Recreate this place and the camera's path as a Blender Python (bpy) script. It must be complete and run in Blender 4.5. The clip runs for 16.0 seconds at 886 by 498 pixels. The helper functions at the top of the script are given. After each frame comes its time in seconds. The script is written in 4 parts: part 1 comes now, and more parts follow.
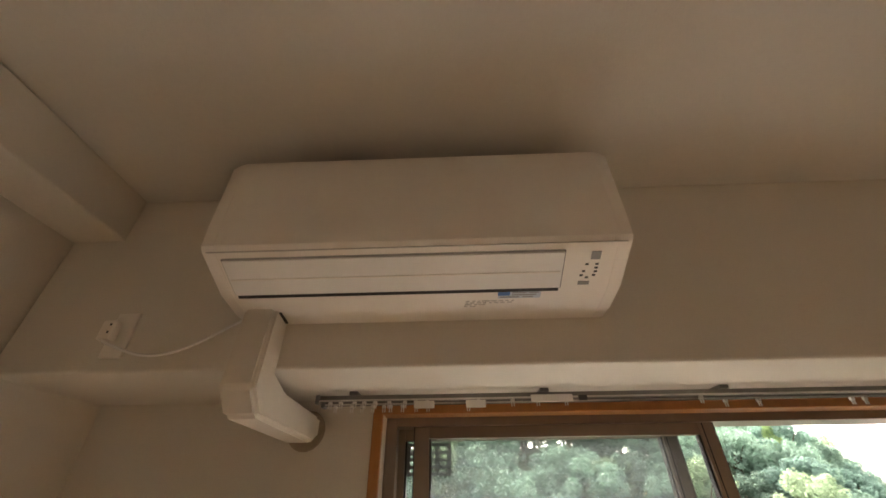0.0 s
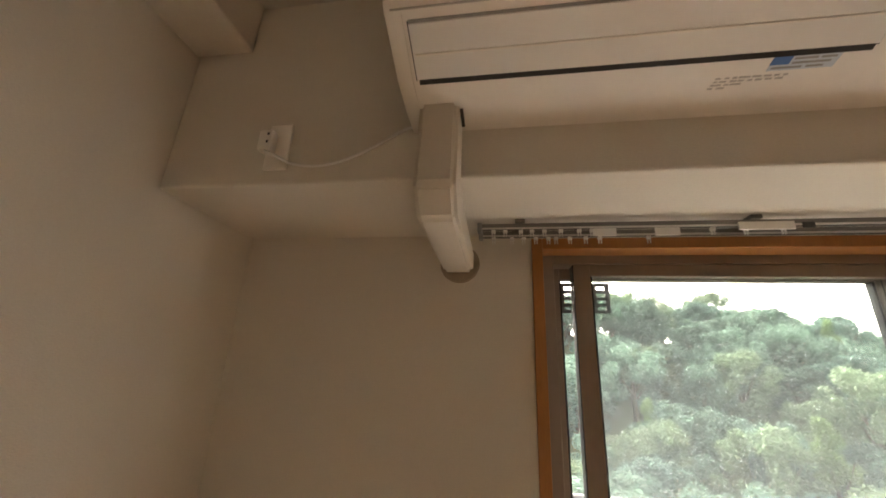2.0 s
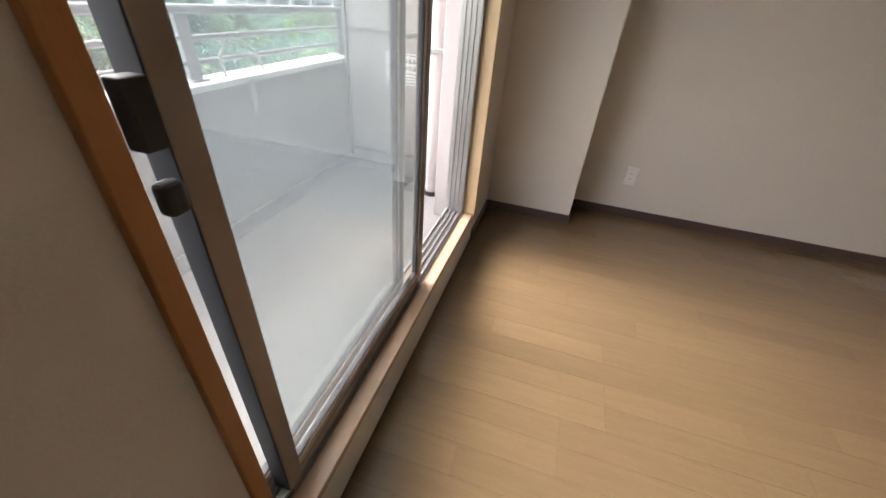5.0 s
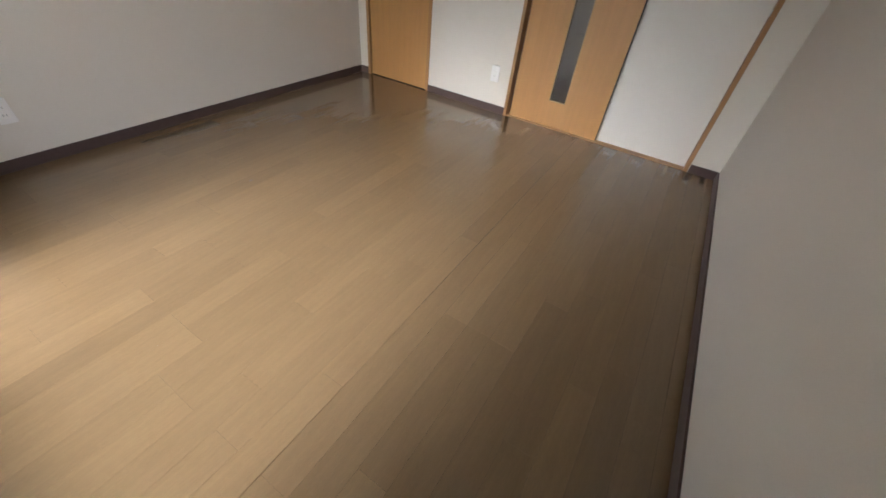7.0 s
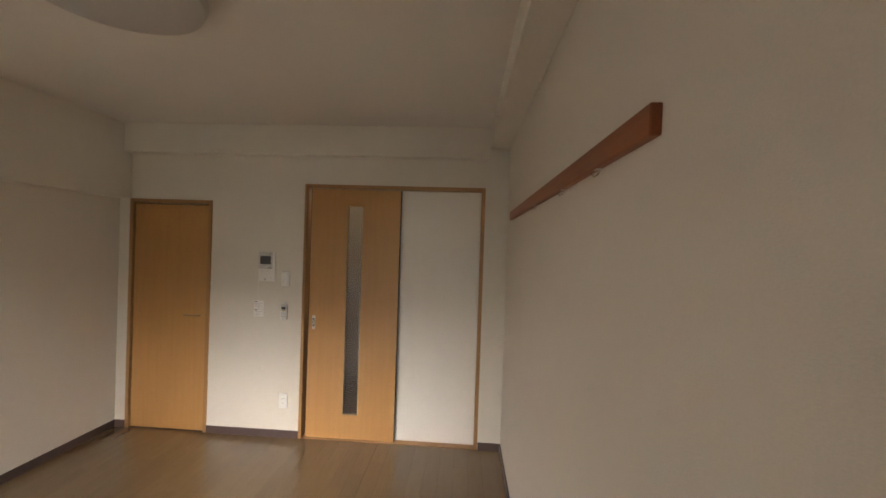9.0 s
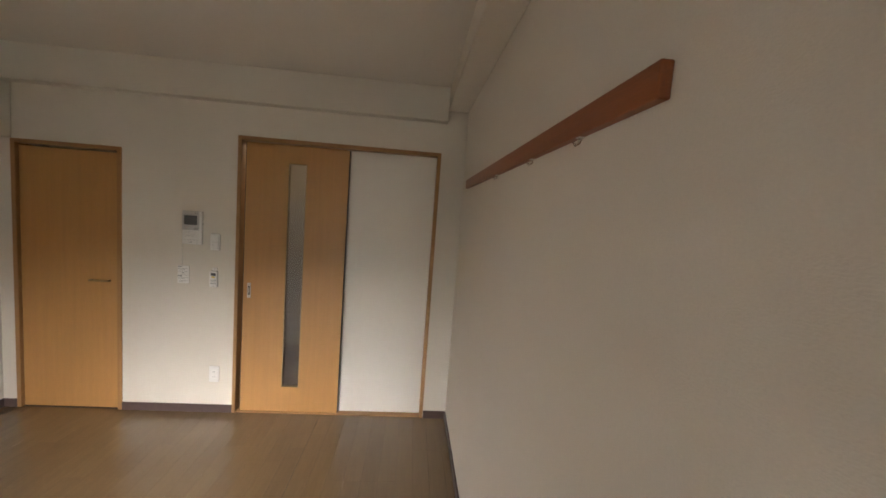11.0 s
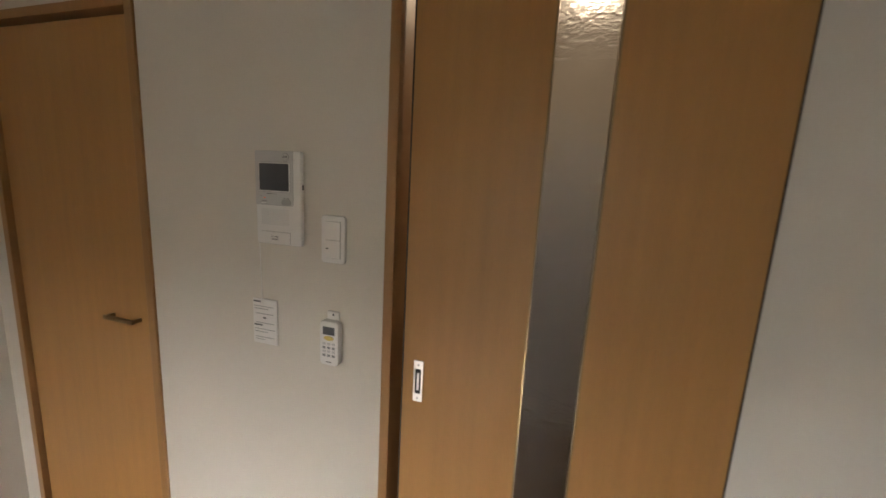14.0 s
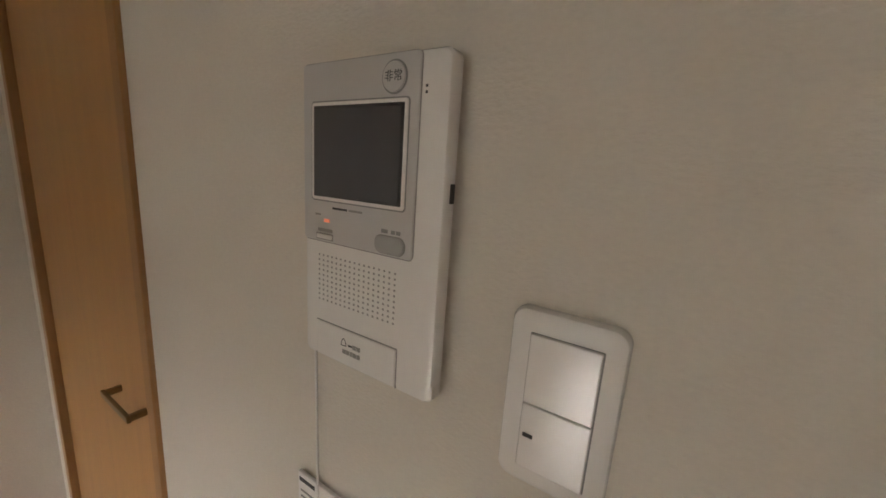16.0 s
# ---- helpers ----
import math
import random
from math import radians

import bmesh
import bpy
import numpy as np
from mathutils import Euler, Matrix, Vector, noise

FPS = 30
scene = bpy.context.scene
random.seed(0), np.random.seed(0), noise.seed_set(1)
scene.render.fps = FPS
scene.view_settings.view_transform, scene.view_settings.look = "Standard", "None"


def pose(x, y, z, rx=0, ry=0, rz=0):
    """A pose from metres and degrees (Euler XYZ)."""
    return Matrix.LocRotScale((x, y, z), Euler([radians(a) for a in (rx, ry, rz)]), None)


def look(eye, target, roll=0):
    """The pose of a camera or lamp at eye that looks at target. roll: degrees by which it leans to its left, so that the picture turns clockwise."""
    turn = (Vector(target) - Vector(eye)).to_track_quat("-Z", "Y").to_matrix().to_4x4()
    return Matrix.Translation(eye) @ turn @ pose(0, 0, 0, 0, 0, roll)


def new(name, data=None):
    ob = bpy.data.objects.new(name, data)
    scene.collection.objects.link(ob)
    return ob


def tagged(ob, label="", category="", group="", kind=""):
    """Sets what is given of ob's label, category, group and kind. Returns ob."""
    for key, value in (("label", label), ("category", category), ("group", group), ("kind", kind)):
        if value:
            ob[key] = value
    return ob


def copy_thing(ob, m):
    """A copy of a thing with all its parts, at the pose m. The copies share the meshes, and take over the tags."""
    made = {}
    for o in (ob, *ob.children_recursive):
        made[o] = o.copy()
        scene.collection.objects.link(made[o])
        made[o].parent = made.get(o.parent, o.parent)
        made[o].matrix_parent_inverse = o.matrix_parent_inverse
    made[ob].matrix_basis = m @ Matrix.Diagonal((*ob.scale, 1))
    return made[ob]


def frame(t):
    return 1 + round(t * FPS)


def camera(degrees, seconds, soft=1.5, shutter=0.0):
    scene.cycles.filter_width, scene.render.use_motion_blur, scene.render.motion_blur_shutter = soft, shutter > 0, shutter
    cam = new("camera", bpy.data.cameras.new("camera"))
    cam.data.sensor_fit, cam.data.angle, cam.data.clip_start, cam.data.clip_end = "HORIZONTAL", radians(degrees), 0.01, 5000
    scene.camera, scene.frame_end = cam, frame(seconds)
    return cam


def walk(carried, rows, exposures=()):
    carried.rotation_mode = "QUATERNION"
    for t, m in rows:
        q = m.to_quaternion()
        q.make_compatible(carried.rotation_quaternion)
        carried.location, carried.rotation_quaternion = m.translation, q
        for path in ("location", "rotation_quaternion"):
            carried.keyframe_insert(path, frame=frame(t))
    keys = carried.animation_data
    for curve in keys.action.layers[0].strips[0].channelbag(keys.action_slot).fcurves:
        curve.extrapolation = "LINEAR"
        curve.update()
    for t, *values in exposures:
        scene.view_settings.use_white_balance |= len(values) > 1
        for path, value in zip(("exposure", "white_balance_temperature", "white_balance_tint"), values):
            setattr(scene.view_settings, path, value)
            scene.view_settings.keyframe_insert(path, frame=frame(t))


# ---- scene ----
cam = camera(100.1, 16.0, 1.6, 0.12)
walk(cam, [
    (0.0, pose(1.037, 2.276, 1.747, 124.015, 0.534, 2.127)),
    (0.5, pose(0.934, 2.303, 1.749, 122.796, 2.704, -2.639)),
    (1.0, pose(0.893, 2.337, 1.741, 120.314, 0.943, -1.997)),
    (1.5, pose(0.811, 2.429, 1.680, 110.296, -0.965, 5.969)),
    (2.0, pose(0.730, 2.458, 1.637, 108.257, -2.493, 8.745)),
    (2.5, look((0.664, 2.630, 1.535), (0.270, 4.570, 1.823), 3.0)),
    (2.8, look((0.620, 2.788, 1.498), (0.307, 4.763, 1.539), 1.4)),
    (3.0, pose(0.603, 2.888, 1.499, 85.600, -0.625, 5.150)),
    (3.2, look((0.612, 2.982, 1.484), (0.640, 4.959, 1.180), 1.3)),
    (3.5, look((0.620, 3.118, 1.398), (1.185, 4.980, 0.933), 2.4)),
    (3.7, pose(0.622, 3.158, 1.318, 71.404, -2.200, -29.589)),
    (5.8, look((0.625, 2.891, 1.143), (2.218, 2.641, -0.041), 4.3)),
    (6.0, look((0.577, 2.857, 1.164), (2.092, 2.326, -0.030), 4.8)),
    (6.5, look((0.499, 2.897, 1.174), (1.611, 1.829, -0.100), 5.5)),
    (7.0, look((0.438, 2.909, 1.141), (1.165, 1.581, -0.167), 6.4)),
    (7.5, look((0.392, 2.885, 1.187), (1.038, 1.409, 0.001), 7.1)),
    (8.0, look((0.378, 2.835, 1.333), (0.876, 0.974, 0.797), 3.4)),
    (8.5, look((0.350, 2.861, 1.480), (0.644, 0.889, 1.320), 2.7)),
    (9.0, look((0.323, 2.888, 1.573), (0.441, 0.891, 1.559), 1.9)),
    (9.5, look((0.333, 2.929, 1.596), (0.350, 0.932, 1.502), 2.1)),
    (9.7, look((0.334, 2.925, 1.598), (0.315, 0.928, 1.467), 1.9)),
    (12.0, look((0.448, 2.336, 1.568), (0.191, 0.360, 1.388), 4.8)),
    (12.5, look((0.648, 1.977, 1.556), (0.341, 0.007, 1.401), 2.9)),
    (13.0, look((0.805, 1.580, 1.503), (0.764, -0.401, 1.227), 4.4)),
    (13.5, look((0.997, 1.193, 1.443), (1.269, -0.764, 1.137), 4.8)),
    (14.0, look((1.227, 0.800, 1.414), (1.784, -1.093, 1.088), 3.1)),
    (14.5, look((1.402, 0.508, 1.420), (2.416, -1.169, 1.019), 3.9)),
    (15.0, look((1.567, 0.330, 1.410), (2.691, -1.272, 0.995), 3.3)),
    (15.5, look((1.705, 0.250, 1.415), (2.774, -1.398, 1.040), 4.8)),
    (16.0, look((1.701, 0.218, 1.409), (2.745, -1.439, 1.003), 4.0)),
], exposures=[(0.0, 3.50, 7450, 17), (1.5, 3.56, 7450, 17), (3.0, 3.58, 7500, 17), (3.7, 3.22, 7100, 17), (5.8, 3.10, 6150, 15), (7.0, 3.24, 5950, 12), (8.5, 3.36, 6900, 15), (12.0, 3.42, 6550, 13), (14.0, 3.38, 6550, 13), (16.0, 3.58, 6600, 15)])

# ---- light: an overcast day through the window ----
SUN_ELEVATION, SUN_TURN = 40.0, 3.0
world = bpy.data.worlds.new("overcast_sky")
scene.world = world
world.use_nodes = True
wn = world.node_tree
sky = wn.nodes.new("ShaderNodeTexSky")
sky.sky_type = "NISHITA"
sky.sun_disc = False
sky.sun_elevation = radians(SUN_ELEVATION)
sky.sun_rotation = radians(SUN_TURN)
sky.dust_density = 6.0
cloud = wn.nodes.new("ShaderNodeHueSaturation")
cloud.inputs["Saturation"].default_value = 0.22
wn.links.new(sky.outputs[0], cloud.inputs["Color"])
wn.links.new(cloud.outputs[0], wn.nodes["Background"].inputs[0])
wn.nodes["Background"].inputs[1].default_value = 0.15

sun = new("sun", bpy.data.lights.new("sun", "SUN"))
sun.data.energy, sun.data.angle, sun.data.color = 0.75, radians(140), (1.0, 0.96, 0.91)
az = radians(SUN_TURN)
sun_way = Vector((math.sin(az) * math.cos(radians(SUN_ELEVATION)), math.cos(az) * math.cos(radians(SUN_ELEVATION)), math.sin(radians(SUN_ELEVATION))))
sun.matrix_world = look(sun_way * 50, (0, 0, 0))

hall_light = new("hall_ceiling_light", bpy.data.lights.new("hall_ceiling_light", "POINT"))
hall_light.data.energy, hall_light.data.color, hall_light.data.shadow_soft_size = 1.0, (1.0, 0.8, 0.55), 0.06
hall_light.location = (1.15, -0.75, 2.24)


# ---- materials ----
def material(name, base, rough=0.6, metal=0.0, vary=0.06, scale=3.0, bump=0.0, bump_scale=200.0, fine=40.0, stretch=(1, 1, 1), piece=0.0, alpha=1.0, second=None, coat=0.0):
    """A surface with two scales of tone, fine relief and, for pieces, a tone of each one's own."""
    m = bpy.data.materials.new(name)
    m.use_nodes = True
    n, l = m.node_tree.nodes, m.node_tree.links
    b = n["Principled BSDF"]
    b.inputs["Roughness"].default_value, b.inputs["Metallic"].default_value = rough, metal
    b.inputs["Coat Weight"].default_value, b.inputs["Coat Roughness"].default_value = coat, 0.13
    tc = n.new("ShaderNodeTexCoord")
    mp = n.new("ShaderNodeMapping")
    mp.inputs["Scale"].default_value = stretch
    l.new(tc.outputs["Object"], mp.inputs["Vector"])
    coarse, grain = n.new("ShaderNodeTexNoise"), n.new("ShaderNodeTexNoise")
    coarse.inputs["Scale"].default_value, grain.inputs["Scale"].default_value = scale, fine
    coarse.inputs["Detail"].default_value, grain.inputs["Detail"].default_value = 4, 3
    l.new(mp.outputs[0], coarse.inputs["Vector"])
    l.new(mp.outputs[0], grain.inputs["Vector"])
    add = n.new("ShaderNodeMath")
    add.operation = "ADD"
    l.new(coarse.outputs[0], add.inputs[0])
    l.new(grain.outputs[0], add.inputs[1])
    ramp = n.new("ShaderNodeMapRange")
    ramp.inputs["From Min"].default_value, ramp.inputs["From Max"].default_value = 0.55, 1.45
    l.new(add.outputs[0], ramp.inputs["Value"])
    mix = n.new("ShaderNodeMix")
    mix.data_type = "RGBA"
    low = second or tuple(c * (1 - vary) for c in base)
    high = base if second else tuple(min(1, c * (1 + vary)) for c in base)
    mix.inputs[6].default_value, mix.inputs[7].default_value = (*low, 1), (*high, 1)
    l.new(ramp.outputs[0], mix.inputs[0])
    out = mix.outputs[2]
    if piece:
        info = n.new("ShaderNodeObjectInfo")
        tone = n.new("ShaderNodeMapRange")
        tone.inputs["To Min"].default_value, tone.inputs["To Max"].default_value = 1 - piece, 1 + piece
        l.new(info.outputs["Random"], tone.inputs["Value"])
        hsv = n.new("ShaderNodeHueSaturation")
        l.new(tone.outputs[0], hsv.inputs["Value"])
        l.new(out, hsv.inputs["Color"])
        out = hsv.outputs[0]
    l.new(out, b.inputs["Base Color"])
    if bump:
        relief = n.new("ShaderNodeTexNoise")
        relief.inputs["Scale"].default_value, relief.inputs["Detail"].default_value = bump_scale, 3
        l.new(mp.outputs[0], relief.inputs["Vector"])
        bn = n.new("ShaderNodeBump")
        bn.inputs["Strength"].default_value, bn.inputs["Distance"].default_value = bump, 0.002
        l.new(relief.outputs[0], bn.inputs["Height"])
        l.new(bn.outputs[0], b.inputs["Normal"])
    return m


def leaf(name, base):
    """Leaves that let part of the light through."""
    m = material(name, base, 0.85, vary=0.28, scale=0.25, fine=1.5, piece=0.3)
    n, l = m.node_tree.nodes, m.node_tree.links
    b = n["Principled BSDF"]
    t = n.new("ShaderNodeBsdfTranslucent")
    l.new(b.inputs["Base Color"].links[0].from_socket, t.inputs["Color"])
    mix = n.new("ShaderNodeMixShader")
    mix.inputs[0].default_value = 0.62
    l.new(b.outputs[0], mix.inputs[1])
    l.new(t.outputs[0], mix.inputs[2])
    l.new(mix.outputs[0], n["Material Output"].inputs["Surface"])
    return m


def glass(name, rough=0.0, tint=(1, 1, 1), bump=0.0, haze=0.0):
    m = bpy.data.materials.new(name)
    m.use_nodes = True
    n, l = m.node_tree.nodes, m.node_tree.links
    b = n["Principled BSDF"]
    b.inputs["Base Color"].default_value = (*tint, 1)
    b.inputs["Transmission Weight"].default_value = 1.0
    b.inputs["Roughness"].default_value, b.inputs["IOR"].default_value = rough, 1.45
    # Faint bluish veil on the glass, standing in for misty air outside.
    if haze:
        veil = n.new("ShaderNodeBsdfTranslucent")
        veil.inputs["Color"].default_value = (0.76, 0.86, 0.93, 1)
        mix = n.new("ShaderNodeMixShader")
        mix.inputs[0].default_value = haze
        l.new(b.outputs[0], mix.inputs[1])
        l.new(veil.outputs[0], mix.inputs[2])
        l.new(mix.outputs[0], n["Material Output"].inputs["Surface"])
    if bump:
        tex = n.new("ShaderNodeTexNoise")
        tex.inputs["Scale"].default_value = 90
        tc = n.new("ShaderNodeTexCoord")
        l.new(tc.outputs["Object"], tex.inputs["Vector"])
        bn = n.new("ShaderNodeBump")
        bn.inputs["Strength"].default_value, bn.inputs["Distance"].default_value = bump, 0.004
        l.new(tex.outputs[0], bn.inputs["Height"])
        l.new(bn.outputs[0], b.inputs["Normal"])
    return m


def glow(name, colour, strength):
    m = bpy.data.materials.new(name)
    m.use_nodes = True
    b = m.node_tree.nodes["Principled BSDF"]
    b.inputs["Base Color"].default_value = (*colour, 1)
    b.inputs["Emission Color"].default_value = (*colour, 1)
    b.inputs["Emission Strength"].default_value = strength
    return m


WALLPAPER = material("wallpaper", (0.67, 0.622, 0.55), 0.85, vary=0.05, scale=1.5, bump=0.33, bump_scale=330, fine=300, stretch=(0.62, 0.62, 1.1))
PANEL_PAPER = material("panel_paper", (0.75, 0.715, 0.66), 0.8, vary=0.03, scale=1.5, bump=0.25, bump_scale=300, fine=250)
CEILING = material("ceiling_paper", (0.66, 0.625, 0.57), 0.9, vary=0.025, scale=1.2, bump=0.35, bump_scale=200, fine=90)
BASEBOARD = material("dark_baseboard", (0.080, 0.052, 0.047), 0.45, vary=0.15, scale=4, bump=0.2, bump_scale=60)
FLOORING = material("oak_flooring", (0.150, 0.099, 0.051), 0.19, vary=0.15, scale=5, fine=60, stretch=(9, 0.8, 1), bump=0.04, bump_scale=30, piece=0.08, coat=0.6)
SUBFLOOR = material("subfloor", (0.05, 0.03, 0.018), 0.8)
DOOR_WOOD = material("beech_veneer", (0.44, 0.23, 0.078), 0.42, vary=0.10, scale=3, fine=50, stretch=(14, 14, 0.7), bump=0.05, bump_scale=30)
FRAME_WOOD = material("frame_wood", (0.36, 0.19, 0.075), 0.45, vary=0.12, scale=4, fine=60, stretch=(12, 12, 0.8), bump=0.06, bump_scale=30)
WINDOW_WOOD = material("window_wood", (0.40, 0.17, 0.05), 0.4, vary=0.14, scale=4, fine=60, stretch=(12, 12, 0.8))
PALE_WOOD = material("pale_wood", (0.66, 0.49, 0.28), 0.5, vary=0.12, scale=4, fine=60, stretch=(12, 12, 0.8))
SILL_WOOD = material("sill_wood", (0.38, 0.255, 0.160), 0.4, vary=0.14, scale=4, fine=60, stretch=(0.8, 12, 12))
RAIL_WOOD = material("reddish_rail_wood", (0.26, 0.085, 0.032), 0.4, vary=0.22, scale=4, fine=45, stretch=(14, 0.7, 14), bump=0.08, bump_scale=30)
BRONZE = material("bronze_aluminium", (0.27, 0.215, 0.175), 0.38, 0.1, vary=0.06)
ALUMINIUM = material("grey_aluminium", (0.42, 0.41, 0.40), 0.35, 0.8, vary=0.08)
DARK = material("dark_rubber", (0.018, 0.016, 0.015), 0.6, vary=0.1)
WHITE_PLASTIC = material("white_plastic", (0.80, 0.78, 0.755), 0.2, vary=0.02)
AC_PLASTIC = material("unit_plastic", (0.80, 0.75, 0.69), 0.42, vary=0.02)
BUTTON_GREY = material("warm_grey_button", (0.38, 0.37, 0.365), 0.45, vary=0.03)
GREY_PLASTIC = material("silver_grey_plastic", (0.55, 0.54, 0.53), 0.4, 0.15, vary=0.03)
MID_GREY = material("mid_grey_plastic", (0.25, 0.25, 0.25), 0.5, vary=0.05)
SCREEN = material("dark_screen", (0.085, 0.087, 0.095), 0.14, vary=0.05)
CHROME = material("brushed_steel", (0.62, 0.60, 0.57), 0.28, 1.0, vary=0.05)
BRASS = material("aged_brass", (0.30, 0.21, 0.11), 0.35, 0.9, vary=0.1)
PAPER = material("white_card", (0.78, 0.76, 0.73), 0.7, vary=0.03)
INK = material("dark_ink", (0.05, 0.05, 0.055), 0.7)
GREY_INK = material("grey_ink", (0.30, 0.29, 0.28), 0.7)
BLUE = material("blue_print", (0.06, 0.16, 0.42), 0.6)
PALE_BLUE = material("pale_blue_print", (0.50, 0.56, 0.62), 0.6)
YELLOW = material("yellow_print", (0.62, 0.47, 0.12), 0.6)
CONCRETE = material("balcony_concrete", (0.17, 0.162, 0.156), 0.85, vary=0.12, scale=1.6, bump=0.3, bump_scale=90)
PARAPET = material("parapet_paint", (0.245, 0.243, 0.238), 0.8, vary=0.07, scale=1.8, bump=0.4, bump_scale=120)
RAILING = material("railing_paint", (0.25, 0.25, 0.26), 0.45, vary=0.06, scale=3)
COPING = material("coping_metal", (0.62, 0.62, 0.63), 0.5, vary=0.05, scale=2)
PANEL = material("partition_board", (0.40, 0.37, 0.355), 0.7, vary=0.04, scale=2)
GUTTER = material("gutter_grey", (0.10, 0.10, 0.10), 0.75, vary=0.15)
# Last value: outdoor haze put into the pane's own material.
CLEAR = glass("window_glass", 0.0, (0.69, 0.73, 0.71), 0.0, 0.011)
EDGE_METAL = material("bare_aluminium", (0.030, 0.033, 0.040), 0.5, 0.3, vary=0.05)
PUTTY = material("grey_brown_putty", (0.36, 0.30, 0.23), 0.9, vary=0.15, scale=20)
DUCT = material("duct_plastic", (0.64, 0.58, 0.50), 0.5, vary=0.03)
RAIL_METAL = material("rail_metal", (0.20, 0.19, 0.18), 0.35, 0.8, vary=0.05)
FAINT_INK = material("faint_print", (0.50, 0.46, 0.42), 0.6)
MARK = material("dark_scuff", (0.06, 0.035, 0.02), 0.7)
FROSTED = glass("frosted_glass", 0.24, (0.80, 0.80, 0.80), 0.5)
CLEAR_PLASTIC = glass("clear_plastic", 0.15, (0.9, 0.9, 0.88))
SHADE = material("lamp_shade_plastic", (0.47, 0.45, 0.42), 0.5, vary=0.02)
# Leaf colours lifted and cooled: the valley's mist is put into them.
LEAF = leaf("tree_leaves", (0.200, 0.310, 0.245))
LEAF_DARK = leaf("dark_tree_leaves", (0.150, 0.245, 0.205))
LEAF_LIME = leaf("fresh_green_leaves", (0.27, 0.39, 0.18))
LEAF_LIGHT = leaf("light_tree_leaves", (0.255, 0.345, 0.225))
BARK = material("bark", (0.10, 0.07, 0.05), 0.9, vary=0.3, scale=2)
GROUND = material("far_ground", (0.12, 0.15, 0.085), 0.95, vary=0.4, scale=0.05, fine=0.5)
TOWER = material("tower_render", (0.66, 0.66, 0.69), 0.8, vary=0.04, scale=0.1)
TOWER_FRONT = material("tower_balcony_fronts", (0.44, 0.44, 0.48), 0.8, vary=0.05, scale=0.2)
# Window colour paled to carry the hazy distance.
TOWER_GLASS = material("misted_tower_windows", (0.27, 0.28, 0.31), 0.4, vary=0.1, scale=0.2)
# Dimness of the hall put into its wall colour.
HALL_DIM = material("dimmed_hall_paper", (0.27, 0.235, 0.20), 0.85, vary=0.05)


# ---- mesh helpers ----
def slab(bm, x0, x1, y0, y1, z0, z1, bevel=0.0, segments=2):
    """A box between the given planes, with rounded edges if asked."""
    made = bmesh.ops.create_cube(bm, size=1.0)["verts"]
    for v in made:
        v.co = Vector(((x0 + x1) / 2 + v.co.x * (x1 - x0), (y0 + y1) / 2 + v.co.y * (y1 - y0), (z0 + z1) / 2 + v.co.z * (z1 - z0)))
    if bevel:
        edges = list({e for v in made for e in v.link_edges})
        bmesh.ops.bevel(bm, geom=edges, offset=bevel, segments=segments, affect="EDGES", profile=0.5)
    return bm


def tube(bm, a, b, radius, segments=12, radius2=None):
    a, b = Vector(a), Vector(b)
    m = Matrix.Translation((a + b) / 2) @ (b - a).to_track_quat("Z", "Y").to_matrix().to_4x4()
    bmesh.ops.create_cone(bm, cap_ends=True, segments=segments, radius1=radius, radius2=radius if radius2 is None else radius2, depth=(b - a).length, matrix=m)
    return bm


def prism(bm, outline, axis, lo, hi):
    """An outline of (u, v) pairs drawn out along an axis: x takes (y, z), y takes (x, z), z takes (x, y)."""
    def at(u, v, w):
        return {"x": (w, u, v), "y": (u, w, v), "z": (u, v, w)}[axis]
    a = [bm.verts.new(at(u, v, lo)) for u, v in outline]
    b = [bm.verts.new(at(u, v, hi)) for u, v in outline]
    n = len(outline)
    bm.faces.new(a)
    bm.faces.new(b)
    for i in range(n):
        bm.faces.new((a[i], a[(i + 1) % n], b[(i + 1) % n], b[i]))
    bmesh.ops.recalc_face_normals(bm, faces=bm.faces)
    return bm


def rounded(bm, x0, x1, y0, y1, z0, z1, r, edge=0.0015, steps=6):
    """A plate on a wall that faces along y, with rounded corners and a softened front edge."""
    out = []
    for cx, cz, a0 in ((x1 - r, z1 - r, 0), (x0 + r, z1 - r, 90), (x0 + r, z0 + r, 180), (x1 - r, z0 + r, 270)):
        for k in range(steps + 1):
            a = radians(a0 + 90 * k / steps)
            out.append((cx + r * math.cos(a), cz + r * math.sin(a)))
    cx, cz = (x0 + x1) / 2, (z0 + z1) / 2
    sx, sz = (x1 - x0) / 2, (z1 - z0) / 2
    rings = []
    for y, e in ((y0, 0.0), (y1 - edge, 0.0), (y1 - edge * 0.3, edge * 0.3), (y1, edge)):
        rings.append([bm.verts.new((cx + (x - cx) * (1 - e / sx), y, cz + (z - cz) * (1 - e / sz))) for x, z in out])
    for a, b in zip(rings, rings[1:]):
        for k in range(len(out)):
            j = (k + 1) % len(out)
            bm.faces.new((a[k], a[j], b[j], b[k]))
    bm.faces.new(rings[0])
    bm.faces.new(rings[-1])
    bmesh.ops.recalc_face_normals(bm, faces=bm.faces)
    return bm


